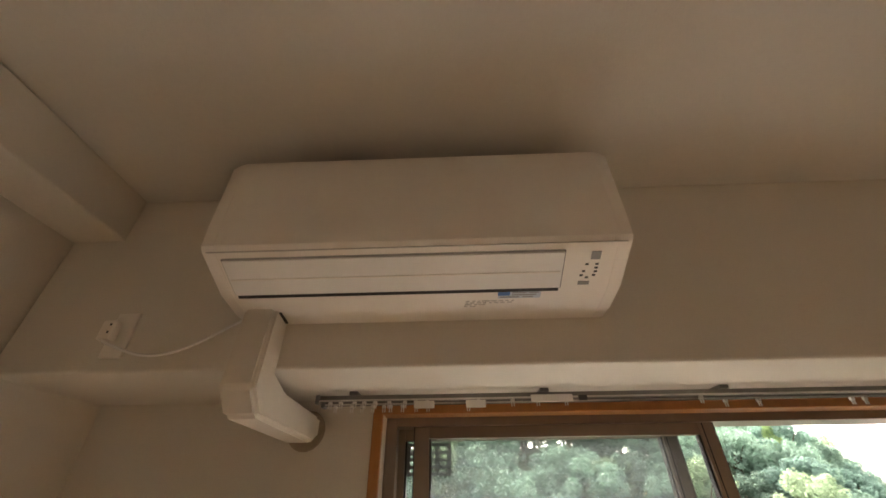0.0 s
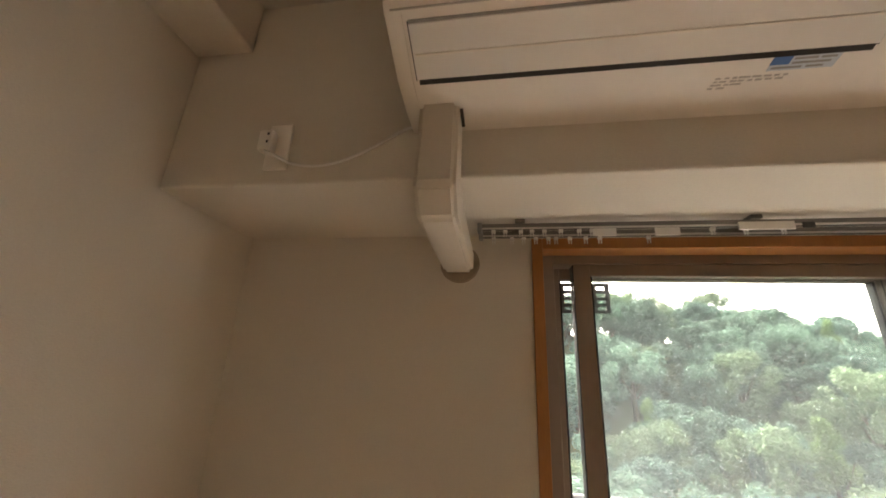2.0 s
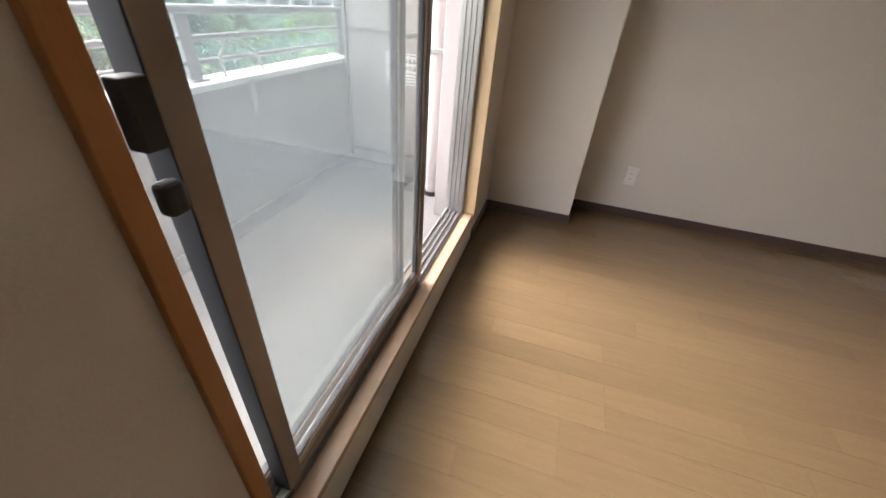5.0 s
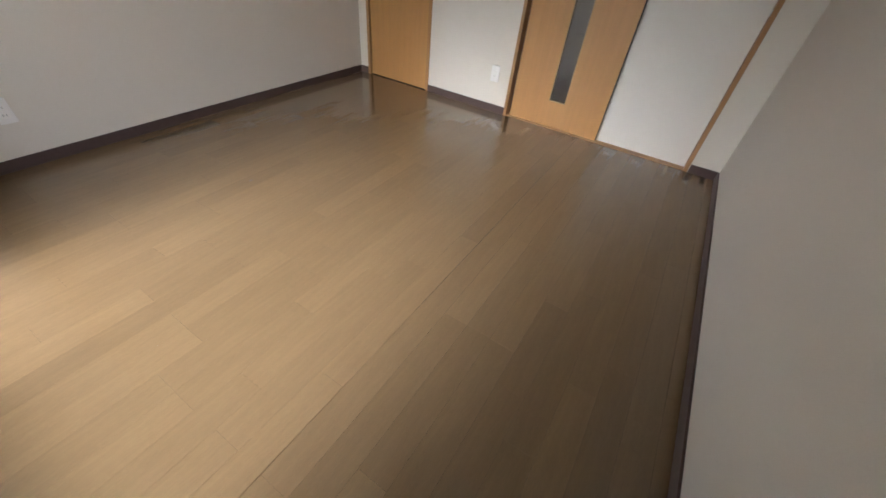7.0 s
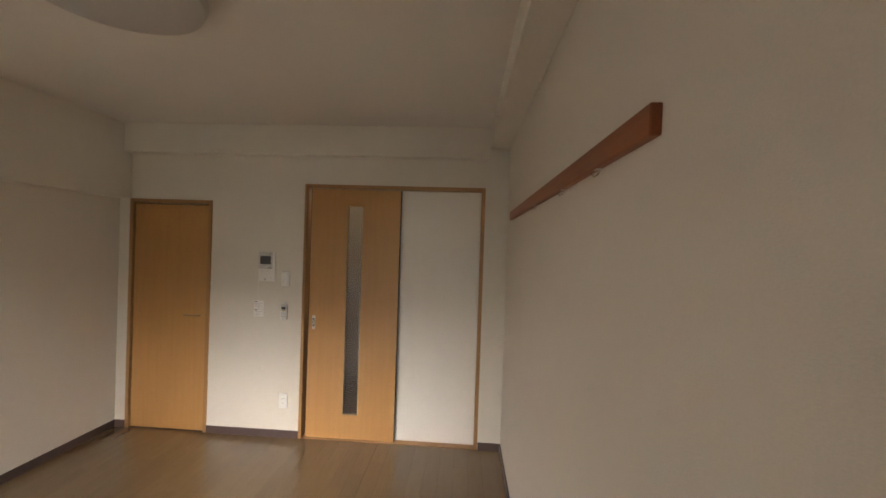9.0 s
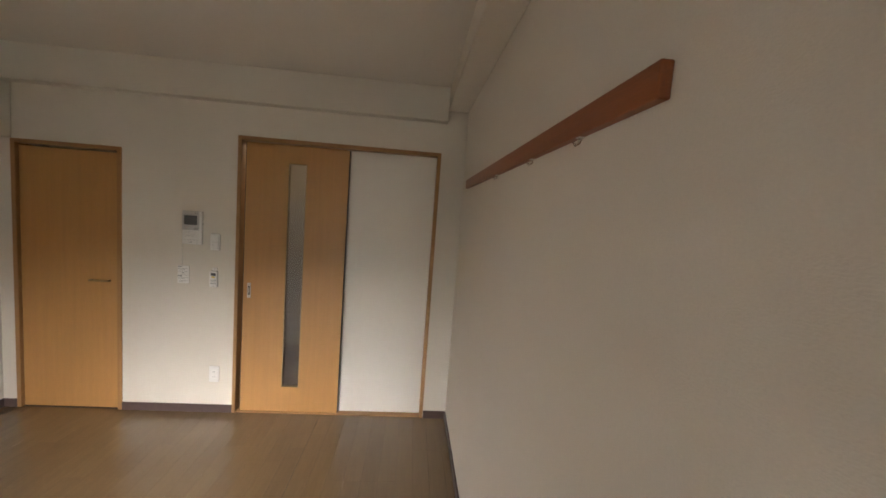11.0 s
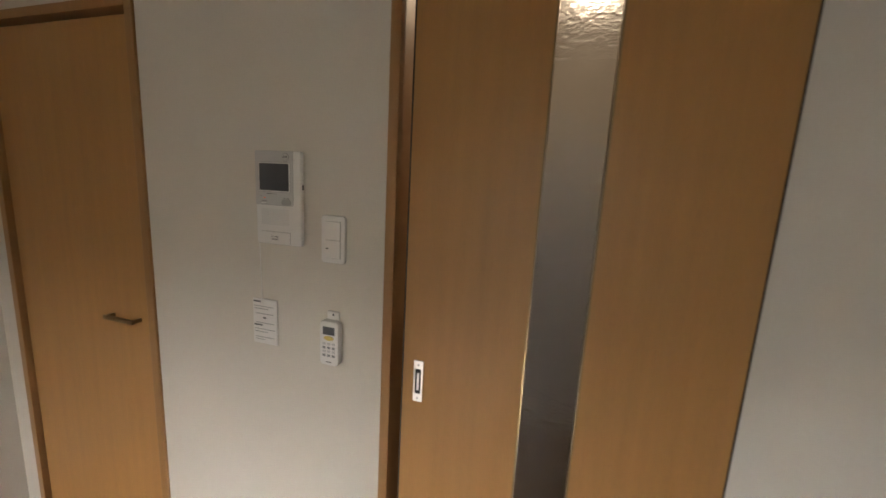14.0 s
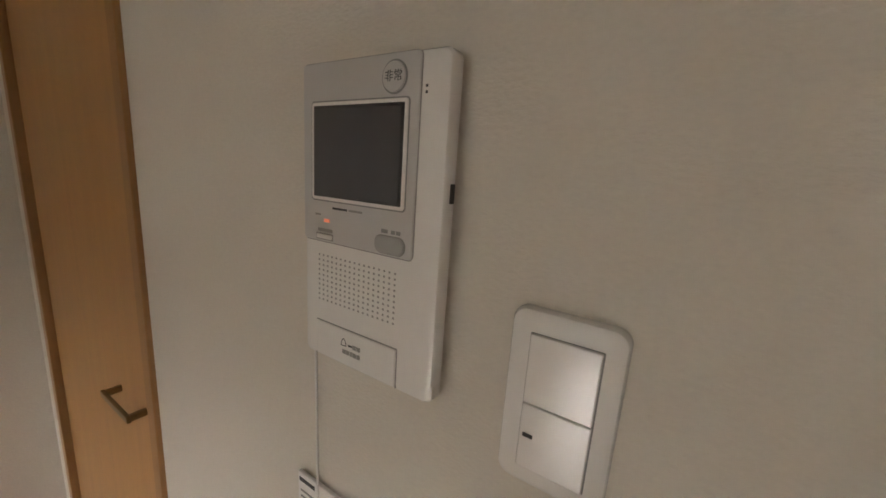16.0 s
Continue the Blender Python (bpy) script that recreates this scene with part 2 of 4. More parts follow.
def lettering(text, size, m):
    """Flat letters in the built-in font, as a bmesh at the pose m."""
    cu = bpy.data.curves.new("letters", "FONT")
    cu.body, cu.size, cu.align_x, cu.align_y, cu.extrude = text, size, "CENTER", "CENTER", 0.0002
    ob = bpy.data.objects.new("letters", cu)
    scene.collection.objects.link(ob)
    me = bpy.data.meshes.new_from_object(ob.evaluated_get(bpy.context.evaluated_depsgraph_get()))
    bm = bmesh.new()
    bm.from_mesh(me)
    bpy.data.objects.remove(ob)
    bmesh.ops.transform(bm, matrix=m, verts=bm.verts)
    return bm


def wire(bm, points, radius, segments=8):
    """A round cord or bent tube swept along the points, as one skin."""
    pts = [Vector(p) for p in points]
    rings = []
    side = None
    for k, p in enumerate(pts):
        d = (pts[min(k + 1, len(pts) - 1)] - pts[max(k - 1, 0)]).normalized()
        side = d.orthogonal().normalized() if side is None else (side - d * side.dot(d)).normalized()
        up = d.cross(side)
        rings.append([bm.verts.new(p + (side * math.cos(a) + up * math.sin(a)) * radius) for a in (2 * math.pi * i / segments for i in range(segments))])
    for a, b in zip(rings, rings[1:]):
        for i in range(segments):
            j = (i + 1) % segments
            bm.faces.new((a[i], a[j], b[j], b[i]))
    bm.faces.new(rings[0])
    bm.faces.new(rings[-1])
    bmesh.ops.recalc_face_normals(bm, faces=bm.faces)
    return bm


def link_mesh(name, bm, mat, smooth=False):
    me = bpy.data.meshes.new(name)
    bm.to_mesh(me)
    bm.free()
    me.materials.append(mat)
    if smooth:
        for p in me.polygons:
            p.use_smooth = True
        me.set_sharp_from_angle(angle=radians(35))
    return new(name, me)


def part(name, bm, mat, parent, label="", smooth=False):
    ob = link_mesh(name, bm, mat, smooth)
    ob.parent = parent
    return tagged(ob, label)


def setting(name, bm, mat, label, category, smooth=False):
    return tagged(link_mesh(name, bm, mat, smooth), label, category, "", "structure")


def thing(name, label, category, group="", at=(0, 0, 0)):
    e = new(name)
    e.location = at
    return tagged(e, label, category, group)


def B():
    return bmesh.new()


# ---- the room ----
W, D, H = 3.16, 3.392, 2.48
BEAM_Y, BEAM_Z = 3.07, 1.982
COL_X, COL_Y = 2.886, 2.853
WIN_L, WIN_R, WIN_B, WIN_T = 0.840, 2.424, 0.165, 1.948

bm = slab(B(), -0.12, W + 0.12, -0.12, D + 0.1, -0.06, -0.012)
floor = setting("floor", bm, SUBFLOOR, "glossy honey-brown wood strip flooring", "floor")

ceiling = setting("ceiling", slab(B(), -0.12, W + 0.12, -0.12, D + 0.15, H, H + 0.12), CEILING, "plain off-white papered ceiling", "ceiling")
setting("wall_west", slab(B(), -0.12, 0, -0.12, D + 0.15, 0, H), WALLPAPER, "off-white woven-texture papered side wall", "wall")
setting("wall_east", slab(B(), W, W + 0.12, -0.12, D + 0.15, 0, H), WALLPAPER, "off-white woven-texture papered side wall", "wall")

# north wall, four pieces round the window
bm = B()
slab(bm, 0, WIN_L - 0.008, D, D + 0.15, 0, H)
slab(bm, WIN_R, W, D, D + 0.15, 0, H)
slab(bm, WIN_L - 0.008, WIN_R, D, D + 0.15, 0, WIN_B)
slab(bm, WIN_L - 0.008, WIN_R, D, D + 0.15, WIN_T, H)
setting("wall_north", bm, WALLPAPER, "off-white papered wall with a wide window", "wall")
setting("beam_north", slab(B(), 0.0015, COL_X, BEAM_Y, D - 0.0015, BEAM_Z, H - 0.0015, 0.006), WALLPAPER, "papered ceiling beam above the window", "beam")
setting("column", slab(B(), COL_X, W - 0.0015, COL_Y, D - 0.0015, 0.0, H - 0.0015, 0.004), WALLPAPER, "papered corner column beside the window", "column")

# south wall round the two door openings
SL, SR, ST = 1.592, 0.192, 2.015
CL, CR, CT = 3.043, 2.395, 1.858
WC = 0.008
bm = B()
slab(bm, 0, SR, -0.12, 0, 0, H)
slab(bm, SR, SL, -0.12, 0, ST, H)
slab(bm, SL, CR - WC, -0.12, 0, 0, H)
slab(bm, CR - WC, CL + WC, -0.12, 0, CT + WC, H)
slab(bm, CL + WC, W, -0.12, 0, 0, H)
setting("wall_south", bm, WALLPAPER, "off-white papered wall with a closet door and a sliding door", "wall")
setting("beam_south", slab(B(), 0.152, W - 0.102, 0.0015, 0.085, 2.245, H - 0.0015, 0.004), WALLPAPER, "shallow papered beam over the doors", "beam")
setting("beam_east", slab(B(), W - 0.10, W - 0.0015, 0.0015, COL_Y - 0.001, 1.88, H - 0.0015, 0.006), WALLPAPER, "shallow papered beam along the side wall", "beam")
setting("beam_west", slab(B(), 0.0015, 0.15, 0.0015, BEAM_Y - 0.001, 2.335, H - 0.0015, 0.006), WALLPAPER, "shallow papered beam along the side wall", "beam")

# baseboards
BB, BT = 0.06, 0.009
for name, x0, x1, y0, y1 in (
    ("baseboard_west", 0.0005, BT, 0.0005, D), ("baseboard_east", W - BT, W, 0.0005, COL_Y - BT),
    ("baseboard_south_1", BT, 0.175, 0.0005, BT), ("baseboard_south_2", 1.605, 2.37, 0.0005, BT), ("baseboard_south_3", 3.067, W - BT, 0.0005, BT),
    ("baseboard_column_1", COL_X - BT, COL_X, COL_Y - BT, D - BT), ("baseboard_column_2", COL_X, W, COL_Y - BT, COL_Y),
    ("baseboard_north_1", BT, 0.80, D - BT, D), ("baseboard_north_2", 2.452, COL_X, D - BT, D)):
    setting(name, slab(B(), x0, x1, y0, y1, 0.0005, BB, 0.0015, 1), BASEBOARD, "dark brown vinyl baseboard", "baseboard")

# ---- the window ----
window = tagged(new("window_1"), "wide sliding window with bronze sashes in a wood casing, half open", "window", "", "structure")
cas = 0.024
# The right casing takes a paler wood than the left and the head.
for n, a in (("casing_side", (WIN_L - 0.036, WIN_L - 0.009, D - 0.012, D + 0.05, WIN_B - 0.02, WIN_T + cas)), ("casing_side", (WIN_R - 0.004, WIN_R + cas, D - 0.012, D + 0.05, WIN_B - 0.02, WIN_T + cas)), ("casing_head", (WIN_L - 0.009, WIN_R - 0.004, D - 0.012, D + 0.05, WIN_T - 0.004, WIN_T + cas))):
    part(n, slab(B(), *a, 0.002), PALE_WOOD if a[0] > 2 else WINDOW_WOOD, window, "pale wood casing" if a[0] > 2 else "")
part("window_sill", slab(B(), WIN_L - 0.0085, WIN_R - 0.004, D - 0.004, D + 0.05, WIN_B - 0.012, WIN_B + 0.014, 0.003), SILL_WOOD, window, "worn honey-brown wood sill board")
FB, FT = WIN_B + 0.014, WIN_T
fr = 0.03
# The right jamb takes grey aluminium, the left one and the head bronze.
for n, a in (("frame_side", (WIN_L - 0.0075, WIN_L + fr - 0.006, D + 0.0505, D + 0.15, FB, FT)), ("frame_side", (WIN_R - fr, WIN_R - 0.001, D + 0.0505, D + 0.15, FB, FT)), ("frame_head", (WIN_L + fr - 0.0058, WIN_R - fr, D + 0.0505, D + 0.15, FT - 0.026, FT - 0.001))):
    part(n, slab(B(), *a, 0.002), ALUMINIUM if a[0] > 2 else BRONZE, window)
bm = slab(B(), WIN_L + fr - 0.0058, WIN_R - fr, D + 0.0505, D + 0.15, FB - 0.02, FB + 0.004)
for y in (D + 0.06, D + 0.085, D + 0.11, D + 0.135):
    slab(bm, WIN_L + fr, WIN_R - fr, y, y + 0.005, FB + 0.004, FB + 0.018)
for y in (D + 0.056, D + 0.079, D + 0.102, D + 0.125):
    part("jamb_rib", slab(B(), WIN_R - fr - 0.006, WIN_R - fr + 0.0005, y, y + 0.004, FB + 0.019, FT - 0.028), ALUMINIUM, window, "grey aluminium rib of the jamb")
part("frame_track", bm, ALUMINIUM, window, "grey aluminium sliding track")


def sash(x0, x1, y, mat):
    s = part("sash", slab(B(), x0, x0 + 0.042, y - 0.016, y + 0.016, FB + 0.02, FT - 0.027, 0.002), mat, window)
    part("stile", slab(B(), x1 - 0.042, x1, y - 0.016, y + 0.016, FB + 0.02, FT - 0.027, 0.002), mat, s)
    part("top_rail", slab(B(), x0 + 0.042, x1 - 0.042, y - 0.015, y + 0.015, FT - 0.058, FT - 0.027, 0.002), mat, s)
    part("bottom_rail", slab(B(), x0 + 0.042, x1 - 0.042, y - 0.015, y + 0.015, FB + 0.02, FB + 0.075, 0.002), mat, s)
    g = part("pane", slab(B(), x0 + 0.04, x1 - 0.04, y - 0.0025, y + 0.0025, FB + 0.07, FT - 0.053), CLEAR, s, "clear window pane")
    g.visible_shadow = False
    for xa, xb in ((x0 + 0.042, x0 + 0.047), (x1 - 0.047, x1 - 0.042)):
        part("gasket", slab(B(), xa, xb, y - 0.010, y + 0.010, FB + 0.075, FT - 0.058), DARK, s, "black glazing gasket")
    part("gasket", slab(B(), x0 + 0.047, x1 - 0.047, y - 0.010, y + 0.010, FB + 0.075, FB + 0.080), DARK, s, "black glazing gasket")
    part("stile_groove", slab(B(), x1 - 0.033, x1 - 0.030, y - 0.0166, y - 0.0155, FB + 0.022, FT - 0.029), DARK, s)
    part("rail_groove", slab(B(), x0 + 0.042, x1 - 0.042, y - 0.0156, y - 0.0146, FB + 0.050, FB + 0.053), DARK, s)
    part("stile_edge", slab(B(), x0 - 0.002, x0 + 0.001, y - 0.0145, y + 0.026, FB + 0.021, FT - 0.028, 0.0008, 1), EDGE_METAL, s, "bare silvery aluminium edge")
    part("stile_edge", slab(B(), x1 - 0.001, x1 + 0.002, y - 0.0145, y + 0.0145, FB + 0.021, FT - 0.028, 0.0008, 1), EDGE_METAL, s, "bare silvery aluminium edge")
    return s


inner = sash(0.914, 1.755, D + 0.068, BRONZE)
lock = part("latch_plate", slab(B(), 0.886, 0.9145, D + 0.052, D + 0.078, 1.0, 1.073, 0.003), DARK, inner, "black finger pull and latch")
part("latch_lever", slab(B(), 0.872, 0.9, D + 0.030, D + 0.052, 0.935, 0.975, 0.008, 3), DARK, inner, "rounded black latch lever")
outer = sash(0.841, 1.668, D + 0.113, BRONZE)

# ---- doors ----
door = tagged(new("door_1"), "beech-veneer sliding door with a narrow frosted glass strip, shut", "door", "", "structure")
for n, a in (("casing_side", (1.580, 1.605, -0.12, 0.008, 0, 2.033)), ("casing_side", (0.178, 0.205, -0.12, 0.008, 0, 2.033)), ("casing_head", (0.205, 1.580, -0.12, 0.008, 2.005, 2.033))):
    part(n, slab(B(), *a, 0.002), FRAME_WOOD, door)
MX = 0.840
gx0, gx1, gz0, gz1 = 1.135, 1.262, 0.20, 1.87
bm = B()
slab(bm, MX, gx0, -0.052, -0.02, 0.008, 1.998)
slab(bm, gx1, 1.556, -0.052, -0.02, 0.008, 1.998)
slab(bm, gx0, gx1, -0.052, -0.02, 0.008, gz0)
slab(bm, gx0, gx1, -0.052, -0.02, gz1, 1.998)
leaf = part("door_leaf", bm, DOOR_WOOD, door)
bm = B()
for a in ((gx0, gx0 + 0.004, gz0, gz1), (gx1 - 0.004, gx1, gz0, gz1), (gx0, gx1, gz0, gz0 + 0.004), (gx0, gx1, gz1 - 0.004, gz1)):
    slab(bm, a[0], a[1], -0.0515, -0.0195, a[2], a[3])
part("glass_bead", bm, BRASS, leaf)
part("glass_strip", slab(B(), gx0 + 0.003, gx1 - 0.003, -0.038, -0.033, gz0 + 0.003, gz1 - 0.003), FROSTED, leaf, "frosted glass strip")
part("edge_trim", slab(B(), 1.556, 1.560, -0.052, -0.0195, 0.008, 1.998), DARK, leaf)
part("edge_trim", slab(B(), MX - 0.004, MX, -0.052, -0.0195, 0.008, 1.998), DARK, leaf)
pull = part("finger_pull", slab(B(), 1.502, 1.527, -0.021, -0.017, 0.876, 0.986, 0.001), CHROME, leaf, "recessed steel finger pull")
part("pull_recess", slab(B(), 1.507, 1.522, -0.018, -0.0162, 0.898, 0.964, 0.001), DARK, pull)
part("pull_cup", tube(B(), (1.5145, -0.0215, 0.908), (1.5145, -0.0215, 0.954), 0.0062, 16), CHROME, pull, "shiny rounded cup in the pull", True)
for z in (0.886, 0.975):
    part("screw", tube(B(), (1.5145, -0.018, z), (1.5145, -0.0158, z), 0.0028, 12), MID_GREY, pull)
part("fixed_panel", slab(B(), 0.2055, MX + 0.03, -0.085, -0.06, 0.005, 2.005), PANEL_PAPER, door, "white papered fixed panel")
part("bottom_track", slab(B(), 0.205, 1.580, -0.058, -0.002, 0.0, 0.006), FRAME_WOOD, door)

part("strike", slab(B(), 0.2055, 0.2085, -0.018, 0.002, 0.925, 0.955, 0.0008, 1), CHROME, door, "small steel strike on the jamb")

closet = tagged(new("door_2"), "narrow beech-veneer closet door with a small brass handle, shut", "door", "", "structure")
for n, a in (("casing_side", (CL - 0.004, 3.067, -0.12, 0.008, 0, 1.883)), ("casing_side", (2.370, CR + 0.004, -0.12, 0.008, 0, 1.883)), ("casing_head", (CR + 0.004, CL - 0.004, -0.12, 0.008, CT - 0.002, 1.883))):
    part(n, slab(B(), *a, 0.002), FRAME_WOOD, closet)
cleaf = part("door_leaf", slab(B(), CR + 0.009, CL - 0.013, -0.036, -0.008, 0.008, CT - 0.016, 0.0015), DOOR_WOOD, closet)
h = part("handle", slab(B(), 2.447, 2.578, 0.016, 0.023, 0.941, 0.955, 0.002), BRASS, cleaf, "aged brass bar handle")
for x in (2.449, 2.567):
    part("handle_post", slab(B(), x, x + 0.009, -0.008, 0.018, 0.942, 0.954, 0.001), BRASS, h)

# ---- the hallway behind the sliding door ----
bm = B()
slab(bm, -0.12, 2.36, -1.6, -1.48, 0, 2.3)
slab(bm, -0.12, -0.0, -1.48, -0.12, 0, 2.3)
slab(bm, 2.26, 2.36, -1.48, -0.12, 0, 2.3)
setting("wall_hall", bm, HALL_DIM, "papered hallway walls with the hall's dimness in their colour", "wall")
setting("floor_hall", slab(B(), -0.12, 2.36, -1.6, -0.121, -0.06, -0.001), FLOORING, "brown wood hallway floor", "floor")
setting("ceiling_hall", slab(B(), -0.12, 2.36, -1.6, -0.121, 2.3, 2.4), CEILING, "plain hallway ceiling", "ceiling")
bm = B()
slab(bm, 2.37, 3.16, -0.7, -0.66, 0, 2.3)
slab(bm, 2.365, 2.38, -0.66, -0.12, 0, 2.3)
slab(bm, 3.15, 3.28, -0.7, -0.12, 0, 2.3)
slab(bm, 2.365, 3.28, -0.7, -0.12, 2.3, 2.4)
setting("wall_closet", bm, HALL_DIM, "plain closet lining", "wall")

# ---- air conditioner ----
def air_conditioner():
    a = thing("air_conditioner", "white wall-mounted air conditioner on the beam above the window", "air conditioner", at=(0.965, BEAM_Y, 2.09))
    inv = Matrix.Translation((-0.965, -BEAM_Y, -2.09))

    def p(name, bm, mat, parent=None, label="", smooth=False):
        bmesh.ops.transform(bm, matrix=inv, verts=bm.verts)
        return part(name, bm, mat, parent or a, label, smooth)
    x0, x1 = 0.556, 1.374
    # profile in y, z: wall back, curved top front, flat front, sloping underside
    prof = [(BEAM_Y, 2.401), (2.915, 2.405), (2.859, 2.393), (2.840, 2.360), (2.838, 2.20), (2.840, 2.150), (2.848, 2.141), (2.862, 2.135), (2.945, 2.098), (3.02, 2.085), (BEAM_Y, 2.085)]
    bm = prism(B(), prof, "x", x0 + 0.028, x1 - 0.028)
    body = p("body", bm, AC_PLASTIC, smooth=True)
    for s, xa, xb in ((-1, x0, x0 + 0.0275), (1, x1 - 0.0275, x1)):
        bm = B()
        cy, cz = 2.97, 2.22
        rings = []
        for k in range(5):
            f = k / 4
            inset = 1 - 0.025 * (1 - math.cos(f * math.pi / 2)) - (0.0 if k < 4 else 0.02)
            x = (xb - (xb - xa) * math.sin(f * math.pi / 2)) if s < 0 else (xa + (xb - xa) * math.sin(f * math.pi / 2))
            rings.append([bm.verts.new((x, min(BEAM_Y, cy + (y - cy) * (inset if y < BEAM_Y else 1)), cz + (z - cz) * inset)) for y, z in prof])
        for r0, r1 in zip(rings, rings[1:]):
            for i in range(len(prof)):
                j = (i + 1) % len(prof)
                bm.faces.new((r0[i], r0[j], r1[j], r1[i]))
        bm.faces.new(rings[-1])
        bm.faces.new(rings[0])
        bmesh.ops.recalc_face_normals(bm, faces=bm.faces)
        p("end_cap", bm, AC_PLASTIC, smooth=True)
    # the seam between the front panel and the lower body
    p("panel_seam", slab(B(), x0 + 0.012, x1 - 0.012, 2.8468, 2.8495, 2.1390, 2.1406), FAINT_INK)
    # the louver, lying in the sloping underside
    def slope(y):
        return 2.135 + (y - 2.862) * (2.098 - 2.135) / (2.945 - 2.862)
    lx0, lx1 = 0.592, 1.249
    bm = B()
    prism(bm, [(2.866, slope(2.866) - 0.0035), (2.942, slope(2.942) - 0.0035), (2.942, slope(2.942) + 0.004), (2.866, slope(2.866) + 0.004)], "x", lx0, lx1)
    lou = p("louver", bm, WHITE_PLASTIC)
    bm = B()
    prism(bm, [(2.905, slope(2.905) - 0.0052), (2.9075, slope(2.9075) - 0.0052), (2.9075, slope(2.9075)), (2.905, slope(2.905))], "x", lx0 + 0.004, lx1 - 0.004)
    p("louver_ridge", bm, AC_PLASTIC, lou)
    bm = B()
    prism(bm, [(2.942, slope(2.942) - 0.002), (2.951, slope(2.951) - 0.002), (2.951, slope(2.951) + 0.002), (2.942, slope(2.942) + 0.002)], "x", lx0 + 0.003, lx1 - 0.002)
    p("outlet_gap", bm, DARK)
    bm = B()
    prism(bm, [(2.8625, slope(2.8625) - 0.0012), (2.866, slope(2.866) - 0.0012), (2.866, slope(2.866) + 0.002), (2.8625, slope(2.8625) + 0.002)], "x", lx0, lx1)
    p("louver_edge", bm, GREY_INK)
    for x in (lx0 - 0.002, lx1):
        bm = B()
        prism(bm, [(2.864, slope(2.864) - 0.0012), (2.945, slope(2.945) - 0.0012), (2.945, slope(2.945) + 0.002), (2.864, slope(2.864) + 0.002)], "x", x, x + 0.002)
        p("louver_edge", bm, INK)

    def on_slope(name, xa, xb, ya, yb, mat, label=""):
        bm = B()
        prism(bm, [(ya, slope(ya) - 0.0012), (yb, slope(yb) - 0.0012), (yb, slope(yb) + 0.001), (ya, slope(ya) + 0.001)], "x", xa, xb)
        return p(name, bm, mat, None, label)

    def under(name, xa, xb, ya, yb, mat, label="", proud=0.001):
        def f(y):
            return 2.098 + (y - 2.945) * (2.085 - 2.098) / (3.02 - 2.945)
        bm = B()
        prism(bm, [(ya, f(ya) - proud), (yb, f(yb) - proud), (yb, f(yb) + 0.001), (ya, f(ya) + 0.001)], "x", xa, xb)
        return p(name, bm, mat, None, label)
    on_slope("display_window", 1.300, 1.318, 2.868, 2.884, MID_GREY)
    for k, (x, y) in enumerate(((1.292, 2.893), (1.311, 2.893), (1.311, 2.901), (1.288, 2.908), (1.311, 2.909), (1.285, 2.917), (1.309, 2.917), (1.296, 2.922))):
        on_slope("indicator", x, x + 0.006, y, y + 0.003, INK)
    on_slope("display_mark", 1.284, 1.306, 2.932, 2.939, MID_GREY)
    st = under("sticker", 1.128, 1.215, 2.953, 2.976, PALE_BLUE, "pale blue energy sticker")
    under("sticker_mark", 1.1275, 1.152, 2.9525, 2.966, BLUE, "", 0.0016)
    under("pipe_cutout", 0.656, 0.662, 3.008, 3.05, DARK)
    rp = random.Random(8)
    for y, x, end in ((2.983, 1.062, 1.165), (2.989, 1.062, 1.15), (2.995, 1.06, 1.10), (3.001, 1.058, 1.085)):
        while x < end:
            w = rp.uniform(0.005, 0.016)
            under("print_bar", x, x + w, y, y + 0.0024, FAINT_INK)
            x += w + rp.uniform(0.002, 0.006)
    for x, y, w in ((1.156, 2.956, 0.03), (1.19, 2.956, 0.02), (1.156, 2.963, 0.05), (1.132, 2.970, 0.04), (1.178, 2.970, 0.022)):
        under("sticker_print", x, x + w, y, y + 0.003, GREY_INK, "", 0.0016)
    return a


air_conditioner()


def pipe_duct():
    """The cover over the pipes: down from the unit, past the beam's edge, and back to the wall."""
    d = thing("pipe_duct", "cream plastic pipe cover running from the air conditioner into the wall", "pipe cover", at=(0.62, 3.2, 1.9))
    back = Matrix.Translation((-0.62, -3.2, -1.9))
    line = [(2.995, 2.10), (2.986, 1.925), (3.030, 1.880), (3.35, 1.872), (3.390, 1.890), (3.390, 1.940), (3.14, 1.95), (3.0655, 1.975), (3.0655, 2.10)]
    bm = prism(B(), line, "x", 0.584, 0.656)
    bmesh.ops.bevel(bm, geom=list(bm.edges), offset=0.009, segments=3, affect="EDGES")
    bmesh.ops.transform(bm, matrix=back, verts=bm.verts)
    part("cover", bm, DUCT, d, smooth=True)
    bm = B()
    bmesh.ops.create_cone(bm, cap_ends=True, segments=28, radius1=0.052, radius2=0.05, depth=0.004, matrix=Matrix.Translation((0.62, 3.3895, 1.907)) @ Matrix.Rotation(radians(90), 4, "X"))
    bmesh.ops.transform(bm, matrix=back, verts=bm.verts)
    part("wall_putty", bm, PUTTY, d, "grey-brown putty round the wall hole")


pipe_duct()

# ---- curtain rail under the beam ----
rail = thing("curtain_rail", "double aluminium curtain rail with loose plastic runners, no curtain", "curtain rail", at=(1.6, 3.31, BEAM_Z))


def cr(name, bm, mat, label=""):
    bmesh.ops.transform(bm, matrix=Matrix.Translation((-1.6, -3.31, -BEAM_Z)), verts=bm.verts)
    return part(name, bm, mat, rail, label)


